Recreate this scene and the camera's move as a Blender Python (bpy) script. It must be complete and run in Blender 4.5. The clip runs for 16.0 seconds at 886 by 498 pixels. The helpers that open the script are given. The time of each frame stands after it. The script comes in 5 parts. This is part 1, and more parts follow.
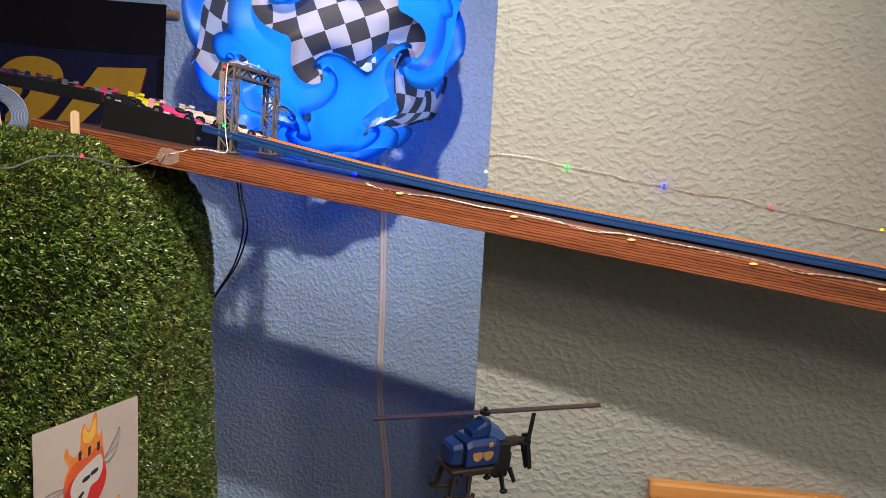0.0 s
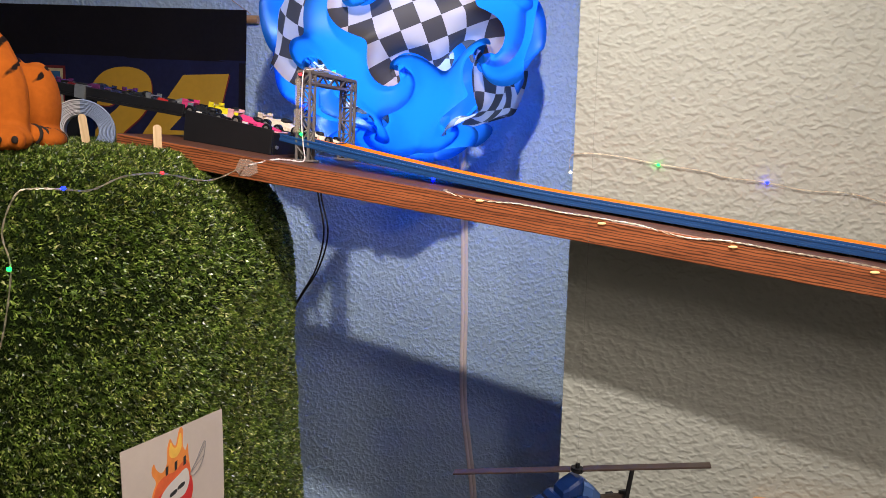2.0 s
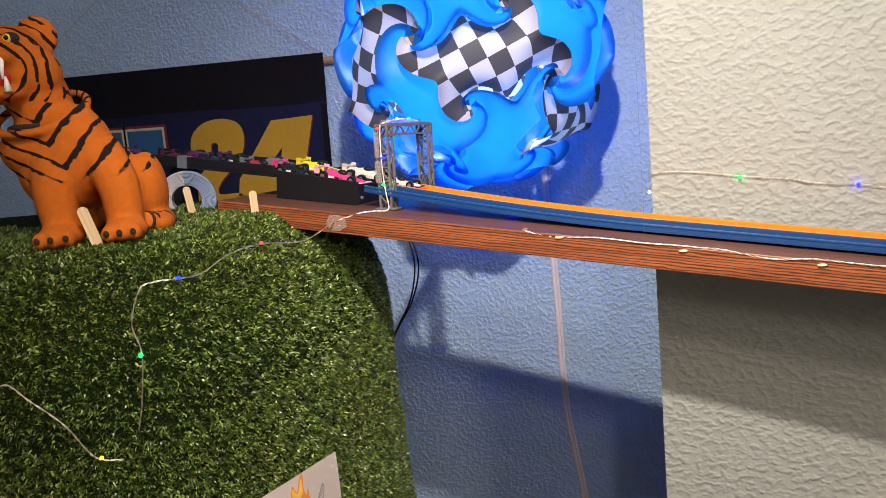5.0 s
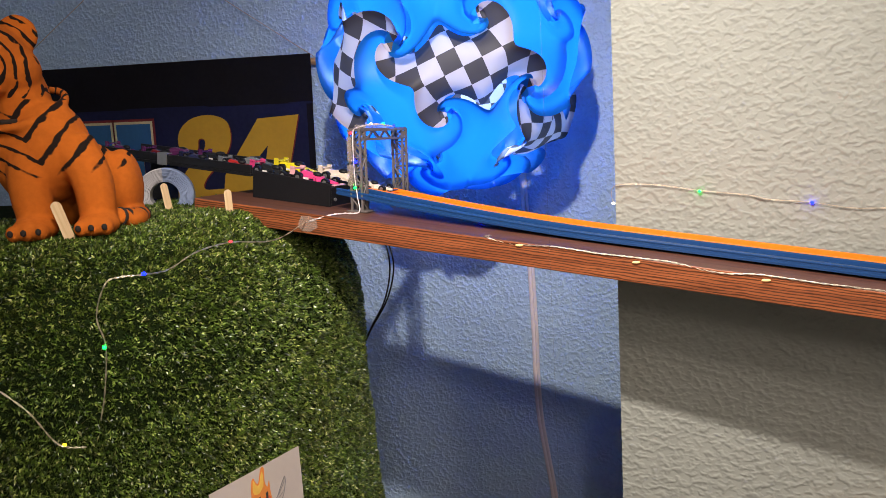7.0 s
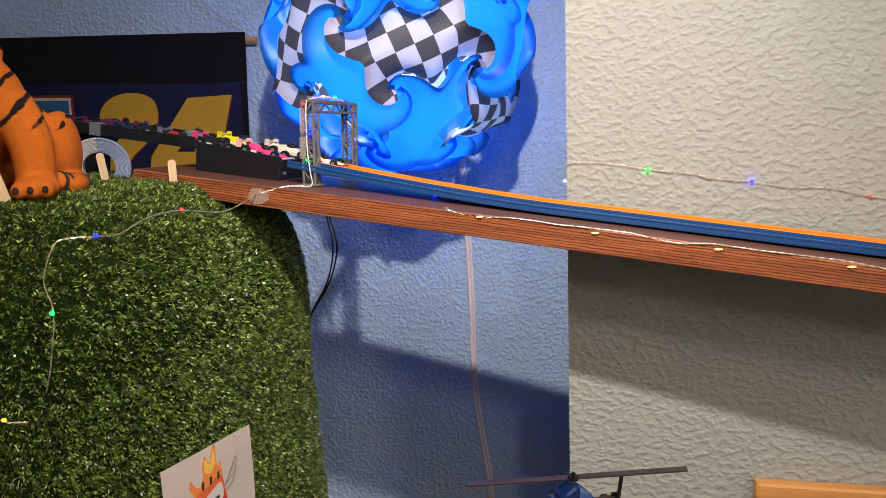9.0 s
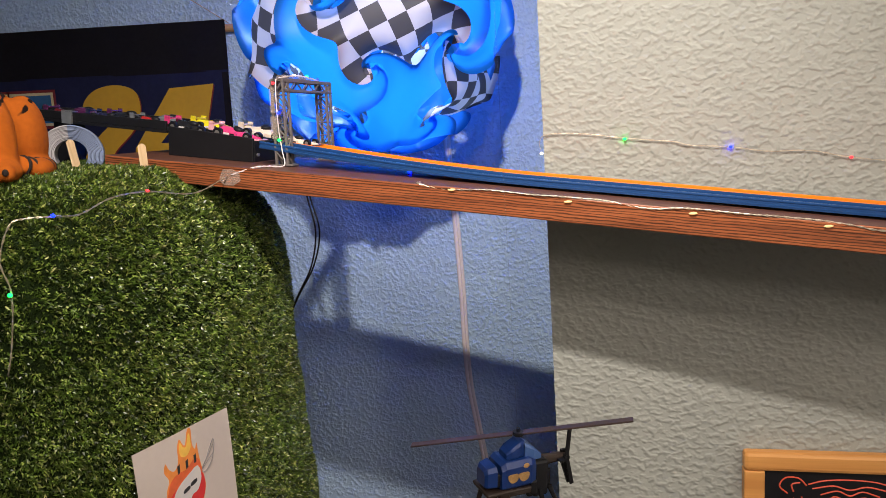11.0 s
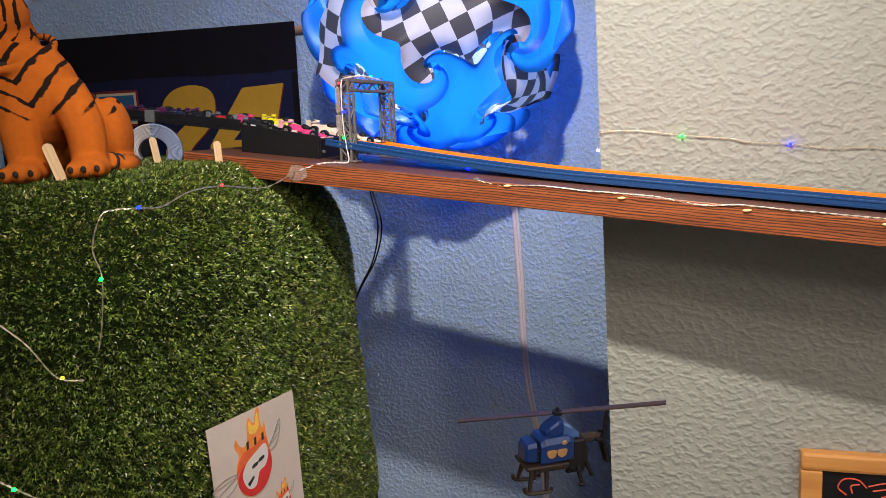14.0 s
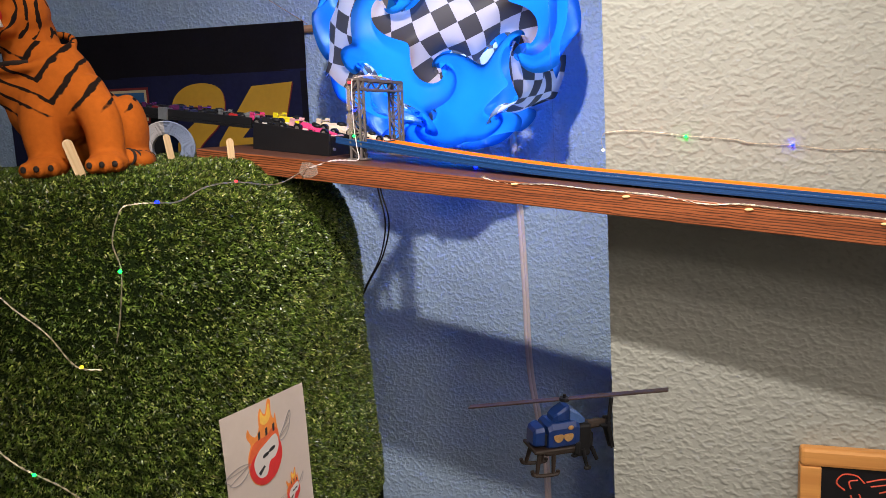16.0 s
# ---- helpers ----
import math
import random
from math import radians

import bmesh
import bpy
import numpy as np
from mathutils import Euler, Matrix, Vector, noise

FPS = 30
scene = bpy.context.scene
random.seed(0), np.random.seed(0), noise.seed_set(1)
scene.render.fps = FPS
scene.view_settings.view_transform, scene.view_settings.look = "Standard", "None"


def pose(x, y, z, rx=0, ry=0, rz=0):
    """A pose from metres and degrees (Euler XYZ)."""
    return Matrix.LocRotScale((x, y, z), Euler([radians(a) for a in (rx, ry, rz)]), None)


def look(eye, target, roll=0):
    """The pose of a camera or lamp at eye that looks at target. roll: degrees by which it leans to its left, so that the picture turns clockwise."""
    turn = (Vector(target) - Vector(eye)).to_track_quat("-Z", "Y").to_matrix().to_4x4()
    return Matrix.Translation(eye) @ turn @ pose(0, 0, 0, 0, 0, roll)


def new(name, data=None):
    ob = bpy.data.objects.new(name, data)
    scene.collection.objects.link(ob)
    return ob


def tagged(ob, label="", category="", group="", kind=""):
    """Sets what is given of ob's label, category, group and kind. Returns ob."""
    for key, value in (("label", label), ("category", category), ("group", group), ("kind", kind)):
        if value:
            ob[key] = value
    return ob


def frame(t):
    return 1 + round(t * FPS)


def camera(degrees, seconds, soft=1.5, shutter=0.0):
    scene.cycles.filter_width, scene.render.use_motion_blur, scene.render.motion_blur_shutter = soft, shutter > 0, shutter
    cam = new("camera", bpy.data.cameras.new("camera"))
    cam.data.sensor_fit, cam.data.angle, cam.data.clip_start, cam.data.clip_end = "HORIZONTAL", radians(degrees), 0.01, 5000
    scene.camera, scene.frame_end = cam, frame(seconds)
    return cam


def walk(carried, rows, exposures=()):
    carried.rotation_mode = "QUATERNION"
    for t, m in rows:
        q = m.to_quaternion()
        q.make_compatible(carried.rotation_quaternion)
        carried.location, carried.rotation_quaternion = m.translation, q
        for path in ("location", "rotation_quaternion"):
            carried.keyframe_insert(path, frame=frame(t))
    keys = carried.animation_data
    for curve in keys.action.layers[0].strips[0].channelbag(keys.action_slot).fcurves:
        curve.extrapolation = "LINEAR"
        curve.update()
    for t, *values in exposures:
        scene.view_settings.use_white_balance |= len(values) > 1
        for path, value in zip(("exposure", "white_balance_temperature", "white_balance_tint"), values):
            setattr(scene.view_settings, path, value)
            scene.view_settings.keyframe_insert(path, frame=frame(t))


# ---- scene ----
cam = camera(63.8, 16.0, 0.6)
PATH = [
    (0, (0.039, 0.043, 1.531), (-0.038, 2.026, 1.28), 2.9),
    (0.5, (0.039, 0.054, 1.528), (-0.076, 2.035, 1.276), 3.7),
    (1, (0.036, 0.063, 1.525), (-0.166, 2.036, 1.261), 3.5),
    (1.5, (0.026, 0.073, 1.537), (-0.213, 2.039, 1.252), 2.6),
    (2, (0.036, 0.08, 1.55), (-0.269, 2.035, 1.257), 1.1),
    (2.5, (0.061, 0.072, 1.56), (-0.252, 2.026, 1.271), 0.7),
    (3, (0.092, 0.058, 1.569), (-0.219, 2.013, 1.281), -0.1),
    (3.5, (0.093, 0.041, 1.573), (-0.255, 1.992, 1.303), -0.7),
    (4, (0.044, 0.042, 1.589), (-0.433, 1.967, 1.329), -2.2),
    (4.5, (0.021, 0.038, 1.596), (-0.556, 1.932, 1.31), -5.2),
    (5, (0.054, 0.062, 1.61), (-0.51, 1.956, 1.302), -5.5),
    (5.2, (0.079, 0.07, 1.618), (-0.474, 1.966, 1.301), -5.5),
    (7.3, (0.097, 0.037, 1.617), (-0.471, 1.93, 1.312), -3.2),
    (7.5, (0.091, 0.019, 1.623), (-0.49, 1.91, 1.327), -3.1),
    (8, (0.06, 0.037, 1.599), (-0.458, 1.946, 1.303), -2.3),
    (8.5, (0.025, 0.028, 1.585), (-0.382, 1.961, 1.272), -2.2),
    (9, (0.045, 0.037, 1.585), (-0.276, 1.985, 1.266), -2.2),
    (9.2, (0.064, 0.035, 1.583), (-0.251, 1.984, 1.265), -2.2),
    (11.3, (0.078, 0.06, 1.56), (-0.252, 2.001, 1.207), -4.4),
    (11.5, (0.077, 0.066, 1.561), (-0.247, 2.005, 1.195), -4.5),
    (12, (0.064, 0.054, 1.563), (-0.328, 1.983, 1.208), -4.9),
    (12.5, (0.079, 0.068, 1.564), (-0.36, 1.989, 1.22), -4.6),
    (13, (0.097, 0.059, 1.563), (-0.375, 1.973, 1.228), -4.6),
    (13.5, (0.089, 0.035, 1.56), (-0.413, 1.941, 1.219), -4.6),
    (14, (0.092, 0.023, 1.562), (-0.417, 1.928, 1.226), -4.2),
    (14.5, (0.099, 0.03, 1.559), (-0.409, 1.935, 1.225), -3.9),
    (15, (0.106, 0.035, 1.561), (-0.401, 1.94, 1.225), -3.9),
    (15.5, (0.104, 0.014, 1.56), (-0.405, 1.919, 1.223), -3.8),
    (16, (0.091, 0.003, 1.562), (-0.426, 1.905, 1.225), -3.8),
]
walk(cam, [(t, look(eye, target, roll)) for t, eye, target, roll in PATH], [(0, -0.21), (1, -0.17), (2, -0.11), (3.5, -0.06), (4.0, -0.09), (4.5, 0.0), (5, 0.07), (7.5, -0.12), (9, -0.08), (11.5, -0.10), (13.5, -0.12), (15, -0.06), (16, -0.06)])

# ---- light ----
world = bpy.data.worlds.new("world")
scene.world = world
world.use_nodes = True
world.node_tree.nodes["Background"].inputs[0].default_value = (0.9, 0.95, 1.0, 1)
world.node_tree.nodes["Background"].inputs[1].default_value = 0.05


def bulb(name, place, watts, radius, colour):
    data = bpy.data.lights.new(name, "POINT")
    data.energy, data.shadow_soft_size, data.color = watts, radius, colour
    ob = new(name, data)
    ob.location = place
    return ob


spot_data = bpy.data.lights.new("ceiling_spot", "SPOT")
spot_data.energy, spot_data.shadow_soft_size, spot_data.color = 66, 0.018, (1.0, 0.90, 0.82)
spot_data.spot_size, spot_data.spot_blend = radians(88), 1.0
new("ceiling_spot", spot_data).matrix_world = look((0.03, 0.20, 2.17), (-0.10, 1.5, 1.13))
bulb("ceiling_bulb", (0.45, -1.0, 2.60), 25, 0.08, (1.0, 0.87, 0.77))
bulb("ceiling_bulb", (1.65, -1.2, 2.02), 35, 0.12, (1.0, 0.87, 0.77))
LAMP = Vector((-0.228, 1.30, 1.748))
bulb("lamp_bulb", LAMP, 10.0, 0.03, (0.42, 0.62, 1.0))


# ---- materials ----
def rgb(r, g, b):
    return (r, g, b, 1.0)


def material(name, colour, rough=0.6, metal=0.0, spec=0.5, vary=0.15, scale=20.0, bump=0.0, bump_scale=200.0, dist=0.002, coat=0.0):
    """A plain surface with colour variation at two scales and fine relief."""
    m = bpy.data.materials.new(name)
    m.use_nodes = True
    t = m.node_tree
    b = t.nodes["Principled BSDF"]
    b.inputs["Roughness"].default_value, b.inputs["Metallic"].default_value = rough, metal
    b.inputs["Specular IOR Level"].default_value = spec
    b.inputs["Coat Weight"].default_value = coat
    co = t.nodes.new("ShaderNodeTexCoord")
    n1, n2 = t.nodes.new("ShaderNodeTexNoise"), t.nodes.new("ShaderNodeTexNoise")
    n1.inputs["Scale"].default_value, n1.inputs["Detail"].default_value = scale, 4
    n2.inputs["Scale"].default_value, n2.inputs["Detail"].default_value = scale * 7, 3
    add = t.nodes.new("ShaderNodeMath")
    add.operation = "ADD"
    mp = t.nodes.new("ShaderNodeMapRange")
    mp.inputs["From Min"].default_value, mp.inputs["From Max"].default_value = 0.6, 1.4
    mp.inputs["To Min"].default_value, mp.inputs["To Max"].default_value = 1 - vary, 1 + vary
    mul = t.nodes.new("ShaderNodeVectorMath")
    mul.operation = "MULTIPLY"
    mul.inputs[0].default_value = colour[:3]
    for n in (n1, n2):
        t.links.new(co.outputs["Object"], n.inputs["Vector"])
    t.links.new(n1.outputs[0], add.inputs[0])
    t.links.new(n2.outputs[0], add.inputs[1])
    t.links.new(add.outputs[0], mp.inputs["Value"])
    t.links.new(mp.outputs[0], mul.inputs[1])
    t.links.new(mul.outputs[0], b.inputs["Base Color"])
    if bump:
        n3, bp = t.nodes.new("ShaderNodeTexNoise"), t.nodes.new("ShaderNodeBump")
        n3.inputs["Scale"].default_value, n3.inputs["Detail"].default_value = bump_scale, 4
        t.links.new(co.outputs["Object"], n3.inputs["Vector"])
        bp.inputs["Strength"].default_value, bp.inputs["Distance"].default_value = bump, dist
        t.links.new(n3.outputs[0], bp.inputs["Height"])
        t.links.new(bp.outputs[0], b.inputs["Normal"])
    return m


def stucco(name, colour, scale=42.0, depth=0.0045, aspect=(1, 1, 1)):
    """Painted plaster with a raised, smeared texture."""
    m = material(name, colour, rough=0.62, spec=0.2, vary=0.05, scale=3)
    t = m.node_tree
    b = t.nodes["Principled BSDF"]
    co = t.nodes.new("ShaderNodeTexCoord")
    mp = t.nodes.new("ShaderNodeMapping")
    mp.inputs["Scale"].default_value = aspect
    mp.inputs["Rotation"].default_value = (0, radians(28), 0)
    t.links.new(co.outputs["Object"], mp.inputs["Vector"])
    big = t.nodes.new("ShaderNodeTexNoise")
    big.inputs["Scale"].default_value, big.inputs["Detail"].default_value = scale, 1.0
    big.inputs["Roughness"].default_value, big.inputs["Distortion"].default_value = 0.5, 0.1
    t.links.new(mp.outputs[0], big.inputs["Vector"])
    ramp = t.nodes.new("ShaderNodeMapRange")
    ramp.interpolation_type = "SMOOTHSTEP"
    ramp.inputs["From Min"].default_value, ramp.inputs["From Max"].default_value = 0.38, 0.74
    t.links.new(big.outputs[0], ramp.inputs["Value"])
    fine = t.nodes.new("ShaderNodeTexNoise")
    fine.inputs["Scale"].default_value, fine.inputs["Detail"].default_value = scale * 4, 4
    t.links.new(mp.outputs[0], fine.inputs["Vector"])
    mixed = t.nodes.new("ShaderNodeMath")
    mixed.operation = "MULTIPLY_ADD"
    mixed.inputs[1].default_value = 0.07
    t.links.new(fine.outputs[0], mixed.inputs[0])
    t.links.new(ramp.outputs[0], mixed.inputs[2])
    bp = t.nodes.new("ShaderNodeBump")
    bp.inputs["Strength"].default_value, bp.inputs["Distance"].default_value = 0.5, depth
    t.links.new(mixed.outputs[0], bp.inputs["Height"])
    t.links.new(bp.outputs[0], b.inputs["Normal"])
    return m


def wood(name, light, dark, along=0, scale=38.0, rough=0.4, stretch=0.03):
    """Wood with long streaks along one local axis."""
    m = material(name, light, rough=rough, vary=0.1)
    t = m.node_tree
    b = t.nodes["Principled BSDF"]
    co, mp = t.nodes.new("ShaderNodeTexCoord"), t.nodes.new("ShaderNodeMapping")
    sc = [1.0, 1.0, 1.0]
    sc[along] = stretch
    mp.inputs["Scale"].default_value = sc
    t.links.new(co.outputs["Object"], mp.inputs["Vector"])
    n1, n2 = t.nodes.new("ShaderNodeTexNoise"), t.nodes.new("ShaderNodeTexNoise")
    n1.inputs["Scale"].default_value, n1.inputs["Detail"].default_value = scale * 4.2, 3
    n1.inputs["Distortion"].default_value = 0.5
    n2.inputs["Scale"].default_value, n2.inputs["Detail"].default_value = scale * 14, 4
    for n in (n1, n2):
        t.links.new(mp.outputs[0], n.inputs["Vector"])
    add = t.nodes.new("ShaderNodeMath")
    add.operation = "MULTIPLY_ADD"
    add.inputs[1].default_value = 0.45
    t.links.new(n2.outputs[0], add.inputs[0])
    t.links.new(n1.outputs[0], add.inputs[2])
    ramp = t.nodes.new("ShaderNodeValToRGB")
    ramp.color_ramp.elements[0].position, ramp.color_ramp.elements[1].position = 0.58, 0.80
    ramp.color_ramp.elements[0].color, ramp.color_ramp.elements[1].color = dark, light
    t.links.new(add.outputs[0], ramp.inputs[0])
    t.links.new(ramp.outputs[0], b.inputs["Base Color"])
    bp = t.nodes.new("ShaderNodeBump")
    bp.inputs["Strength"].default_value, bp.inputs["Distance"].default_value = 0.25, 0.0006
    t.links.new(add.outputs[0], bp.inputs["Height"])
    t.links.new(bp.outputs[0], b.inputs["Normal"])
    return m


def striped_wood(name, light, dark):
    """A veneer edge with fine dark lines along local x."""
    m = wood(name, light, dark, 0, 26.0, 0.38)
    t = m.node_tree
    b = t.nodes["Principled BSDF"]
    co, mp, wv = t.nodes.new("ShaderNodeTexCoord"), t.nodes.new("ShaderNodeMapping"), t.nodes.new("ShaderNodeTexWave")
    mp.inputs["Scale"].default_value = (0.14, 0.14, 1.0)
    t.links.new(co.outputs["Object"], mp.inputs["Vector"])
    wv.bands_direction = "Z"
    wv.inputs["Scale"].default_value, wv.inputs["Distortion"].default_value = 104.0, 5.5
    wv.inputs["Detail"].default_value, wv.inputs["Detail Scale"].default_value, wv.inputs["Detail Roughness"].default_value = 3, 1.4, 0.65
    t.links.new(mp.outputs[0], wv.inputs["Vector"])
    ramp = t.nodes.new("ShaderNodeMapRange")
    ramp.inputs["From Min"].default_value, ramp.inputs["From Max"].default_value = 0.10, 0.50
    ramp.inputs["To Min"].default_value = 0.26
    t.links.new(wv.outputs[1], ramp.inputs["Value"])
    src = b.inputs["Base Color"].links[0].from_socket
    mul = t.nodes.new("ShaderNodeVectorMath")
    mul.operation = "MULTIPLY"
    t.links.new(src, mul.inputs[0])
    t.links.new(ramp.outputs[0], mul.inputs[1])
    t.links.new(mul.outputs[0], b.inputs["Base Color"])
    for n in t.nodes:
        if n.bl_idname == "ShaderNodeValToRGB":
            n.color_ramp.elements[0].color = tuple(0.5 * (p + q) for p, q in zip(light, dark))
    return m


def glow(name, colour, strength):
    m = bpy.data.materials.new(name)
    m.use_nodes = True
    b = m.node_tree.nodes["Principled BSDF"]
    b.inputs["Base Color"].default_value = colour
    b.inputs["Emission Color"].default_value, b.inputs["Emission Strength"].default_value = colour, strength
    return m


def film(name, colour, clear=0.35, rough=0.25, checker=False):
    """A thin plastic sheet through which light glows."""
    m = bpy.data.materials.new(name)
    m.use_nodes = True
    t = m.node_tree
    b = t.nodes["Principled BSDF"]
    b.inputs["Roughness"].default_value = rough
    b.inputs["Base Color"].default_value = tuple(0.7 * q for q in colour[:3]) + (1,)
    b.inputs["Specular IOR Level"].default_value = 0.3
    tr = t.nodes.new("ShaderNodeBsdfTranslucent")
    tr.inputs["Color"].default_value = colour
    mix = t.nodes.new("ShaderNodeMixShader")
    mix.inputs[0].default_value = clear
    out = t.nodes["Material Output"]
    t.links.new(b.outputs[0], mix.inputs[1])
    t.links.new(tr.outputs[0], mix.inputs[2])
    t.links.new(mix.outputs[0], out.inputs["Surface"])
    if checker:
        uv, ch = t.nodes.new("ShaderNodeUVMap"), t.nodes.new("ShaderNodeTexChecker")
        ch.inputs["Scale"].default_value = 1.0
        ch.inputs["Color1"].default_value, ch.inputs["Color2"].default_value = rgb(0.47, 0.43, 0.47), rgb(0.055, 0.050, 0.056)
        t.links.new(uv.outputs[0], ch.inputs["Vector"])
        t.links.new(ch.outputs[0], b.inputs["Base Color"])
        t.links.new(ch.outputs[0], tr.inputs["Color"])
    return m


BLUE_WALL = stucco("blue_wall_paint", rgb(0.42, 0.558, 0.745), 128.0, 0.0062)
CREAM_WALL = stucco("cream_wall_paint", rgb(0.366, 0.373, 0.335), 112.0, 0.0034, (0.8, 1, 1.1))
WHITE_PAINT = material("ceiling_paint", rgb(0.75, 0.75, 0.72), rough=0.8, vary=0.04, scale=4)
CARPET = material("carpet", rgb(0.13, 0.11, 0.10), rough=0.95, vary=0.25, scale=30, bump=0.6)
BOARD_EDGE = striped_wood("board_edge_wood", rgb(0.38, 0.115, 0.042), rgb(0.075, 0.020, 0.010))
BOARD_TOP = wood("board_top_laminate", rgb(0.15, 0.062, 0.040), rgb(0.10, 0.040, 0.027), 0, 16.0, 0.45)
TRACK_BLUE = material("blue_track_plastic", rgb(0.012, 0.055, 0.18), rough=0.3, vary=0.06)
TRACK_ORANGE = material("orange_track_plastic", rgb(0.95, 0.22, 0.015), rough=0.3, vary=0.06)
BLACK_PLASTIC = material("black_plastic", rgb(0.008, 0.008, 0.010), rough=0.5, spec=0.35, vary=0.2)
GREY_PRINT = material("grey_printed_plastic", rgb(0.145, 0.125, 0.118), rough=0.55, vary=0.12, bump=0.3, bump_scale=900, dist=0.0004)
STICK_WOOD = wood("craft_stick_wood", rgb(0.72, 0.52, 0.30), rgb(0.60, 0.40, 0.21), 2, 40.0, 0.6)
POLE_WOOD = wood("pole_wood", rgb(0.50, 0.30, 0.16), rgb(0.36, 0.19, 0.09), 0, 40.0, 0.5)
FRAME_WOOD = wood("pine_frame_wood", rgb(0.72, 0.34, 0.10), rgb(0.60, 0.26, 0.07), 0, 14.0, 0.4)
FLAG_NAVY = material("navy_flag_cloth", rgb(0.014, 0.016, 0.048), rough=0.9, spec=0.12, vary=0.2, scale=14, bump=0.3, bump_scale=700, dist=0.0006)
FLAG_BLACK = material("black_flag_cloth", rgb(0.010, 0.009, 0.012), rough=0.95, spec=0.12, vary=0.2, scale=14, bump=0.3, bump_scale=700, dist=0.0006)
FLAG_YELLOW = material("yellow_flag_print", rgb(0.50, 0.28, 0.018), rough=0.8, vary=0.08, scale=14)
FLAG_RED = material("red_flag_print", rgb(0.16, 0.012, 0.014), rough=0.85, vary=0.1)
FLAG_BLUE = material("blue_flag_print", rgb(0.02, 0.10, 0.24), rough=0.85, vary=0.1)
FLAG_CREAM = material("cream_flag_print", rgb(0.55, 0.47, 0.28), rough=0.85, vary=0.1)
# near-black backing: the shade between the blades is put into its colour
TURF_BASE_SHADE = material("shaded_turf_backing", rgb(0.008, 0.015, 0.003), rough=0.95, spec=0.1, vary=0.4, scale=60, bump=0.8, bump_scale=160, dist=0.006)
PAPER = material("white_paper", rgb(0.64, 0.55, 0.50), rough=0.75, vary=0.03)
INK_RED = material("red_ink", rgb(0.68, 0.035, 0.035), rough=0.7, vary=0.12)
INK_ORANGE = material("orange_ink", rgb(0.85, 0.28, 0.06), rough=0.7, vary=0.12)
INK_EMBER = material("red_orange_ink", rgb(0.78, 0.14, 0.045), rough=0.7, vary=0.15)
INK_YELLOW = material("yellow_ink", rgb(0.92, 0.55, 0.10), rough=0.7, vary=0.12)
INK_BLACK = material("black_ink", rgb(0.03, 0.03, 0.035), rough=0.7, vary=0.2)
INK_GREY = material("grey_ink", rgb(0.30, 0.28, 0.28), rough=0.7, vary=0.2)
PAPER_WHITE = material("bright_paper", rgb(0.70, 0.66, 0.64), rough=0.75, vary=0.03)
TAPE = material("clear_tape", rgb(0.62, 0.50, 0.42), rough=0.18, vary=0.05)
TAPE.node_tree.nodes["Principled BSDF"].inputs["Alpha"].default_value = 0.22
WIRE = material("silver_wire", rgb(0.80, 0.70, 0.56), rough=0.32, metal=0.9, vary=0.1)
DARK_CABLE = material("black_cable_rubber", rgb(0.01, 0.01, 0.012), rough=0.5)
CORD = material("pale_cord_plastic", rgb(0.82, 0.71, 0.71), rough=0.25, vary=0.05)
SILVER = material("silver_metal", rgb(0.55, 0.54, 0.52), rough=0.35, metal=0.85)
RIBBON = material("white_ribbon", rgb(0.50, 0.48, 0.50), rough=0.6, vary=0.06)
RIBBON_BLUE = material("pale_blue_ribbon", rgb(0.24, 0.30, 0.46), rough=0.4, vary=0.06)
HELI_BLUE = material("blue_toy_enamel", rgb(0.008, 0.035, 0.17), rough=0.32, vary=0.1, coat=0.3)
HELI_CLEAR = material("pale_blue_toy_plastic", rgb(0.06, 0.13, 0.34), rough=0.4, vary=0.1)
HELI_GOLD = material("gold_toy_print", rgb(0.42, 0.24, 0.09), rough=0.4, vary=0.3, scale=200)
HELI_BROWN = material("brown_toy_plastic", rgb(0.030, 0.018, 0.013), rough=0.5, vary=0.15)
ROTOR = material("brown_rotor_plastic", rgb(0.070, 0.042, 0.034), rough=0.45, vary=0.15)
LINE = material("clear_line", rgb(0.40, 0.40, 0.40), rough=0.2)
LINE.node_tree.nodes["Principled BSDF"].inputs["Alpha"].default_value = 0.22
LAMP_BLUE = film("blue_lamp_sheet", rgb(0.012, 0.21, 0.74), 0.52, 0.42)
LAMP_CHECKER = film("checkered_lamp_sheet", rgb(0.6, 0.6, 0.6), 0.20, 0.55, True)
GLOWS = {"white": glow("white_led", rgb(1, 0.85, 0.6), 5), "green": glow("green_led", rgb(0.002, 0.75, 0.03), 18.0),
         "blue": glow("blue_led", rgb(0.0012, 0.0045, 1.0), 28.0), "red": glow("red_led", rgb(1.0, 0.03, 0.04), 2.6),
         "gold": glow("gold_led", rgb(1.0, 0.66, 0.28), 0.45),
         "yellow": glow("yellow_led", rgb(1.0, 0.68, 0.03), 1.6)}


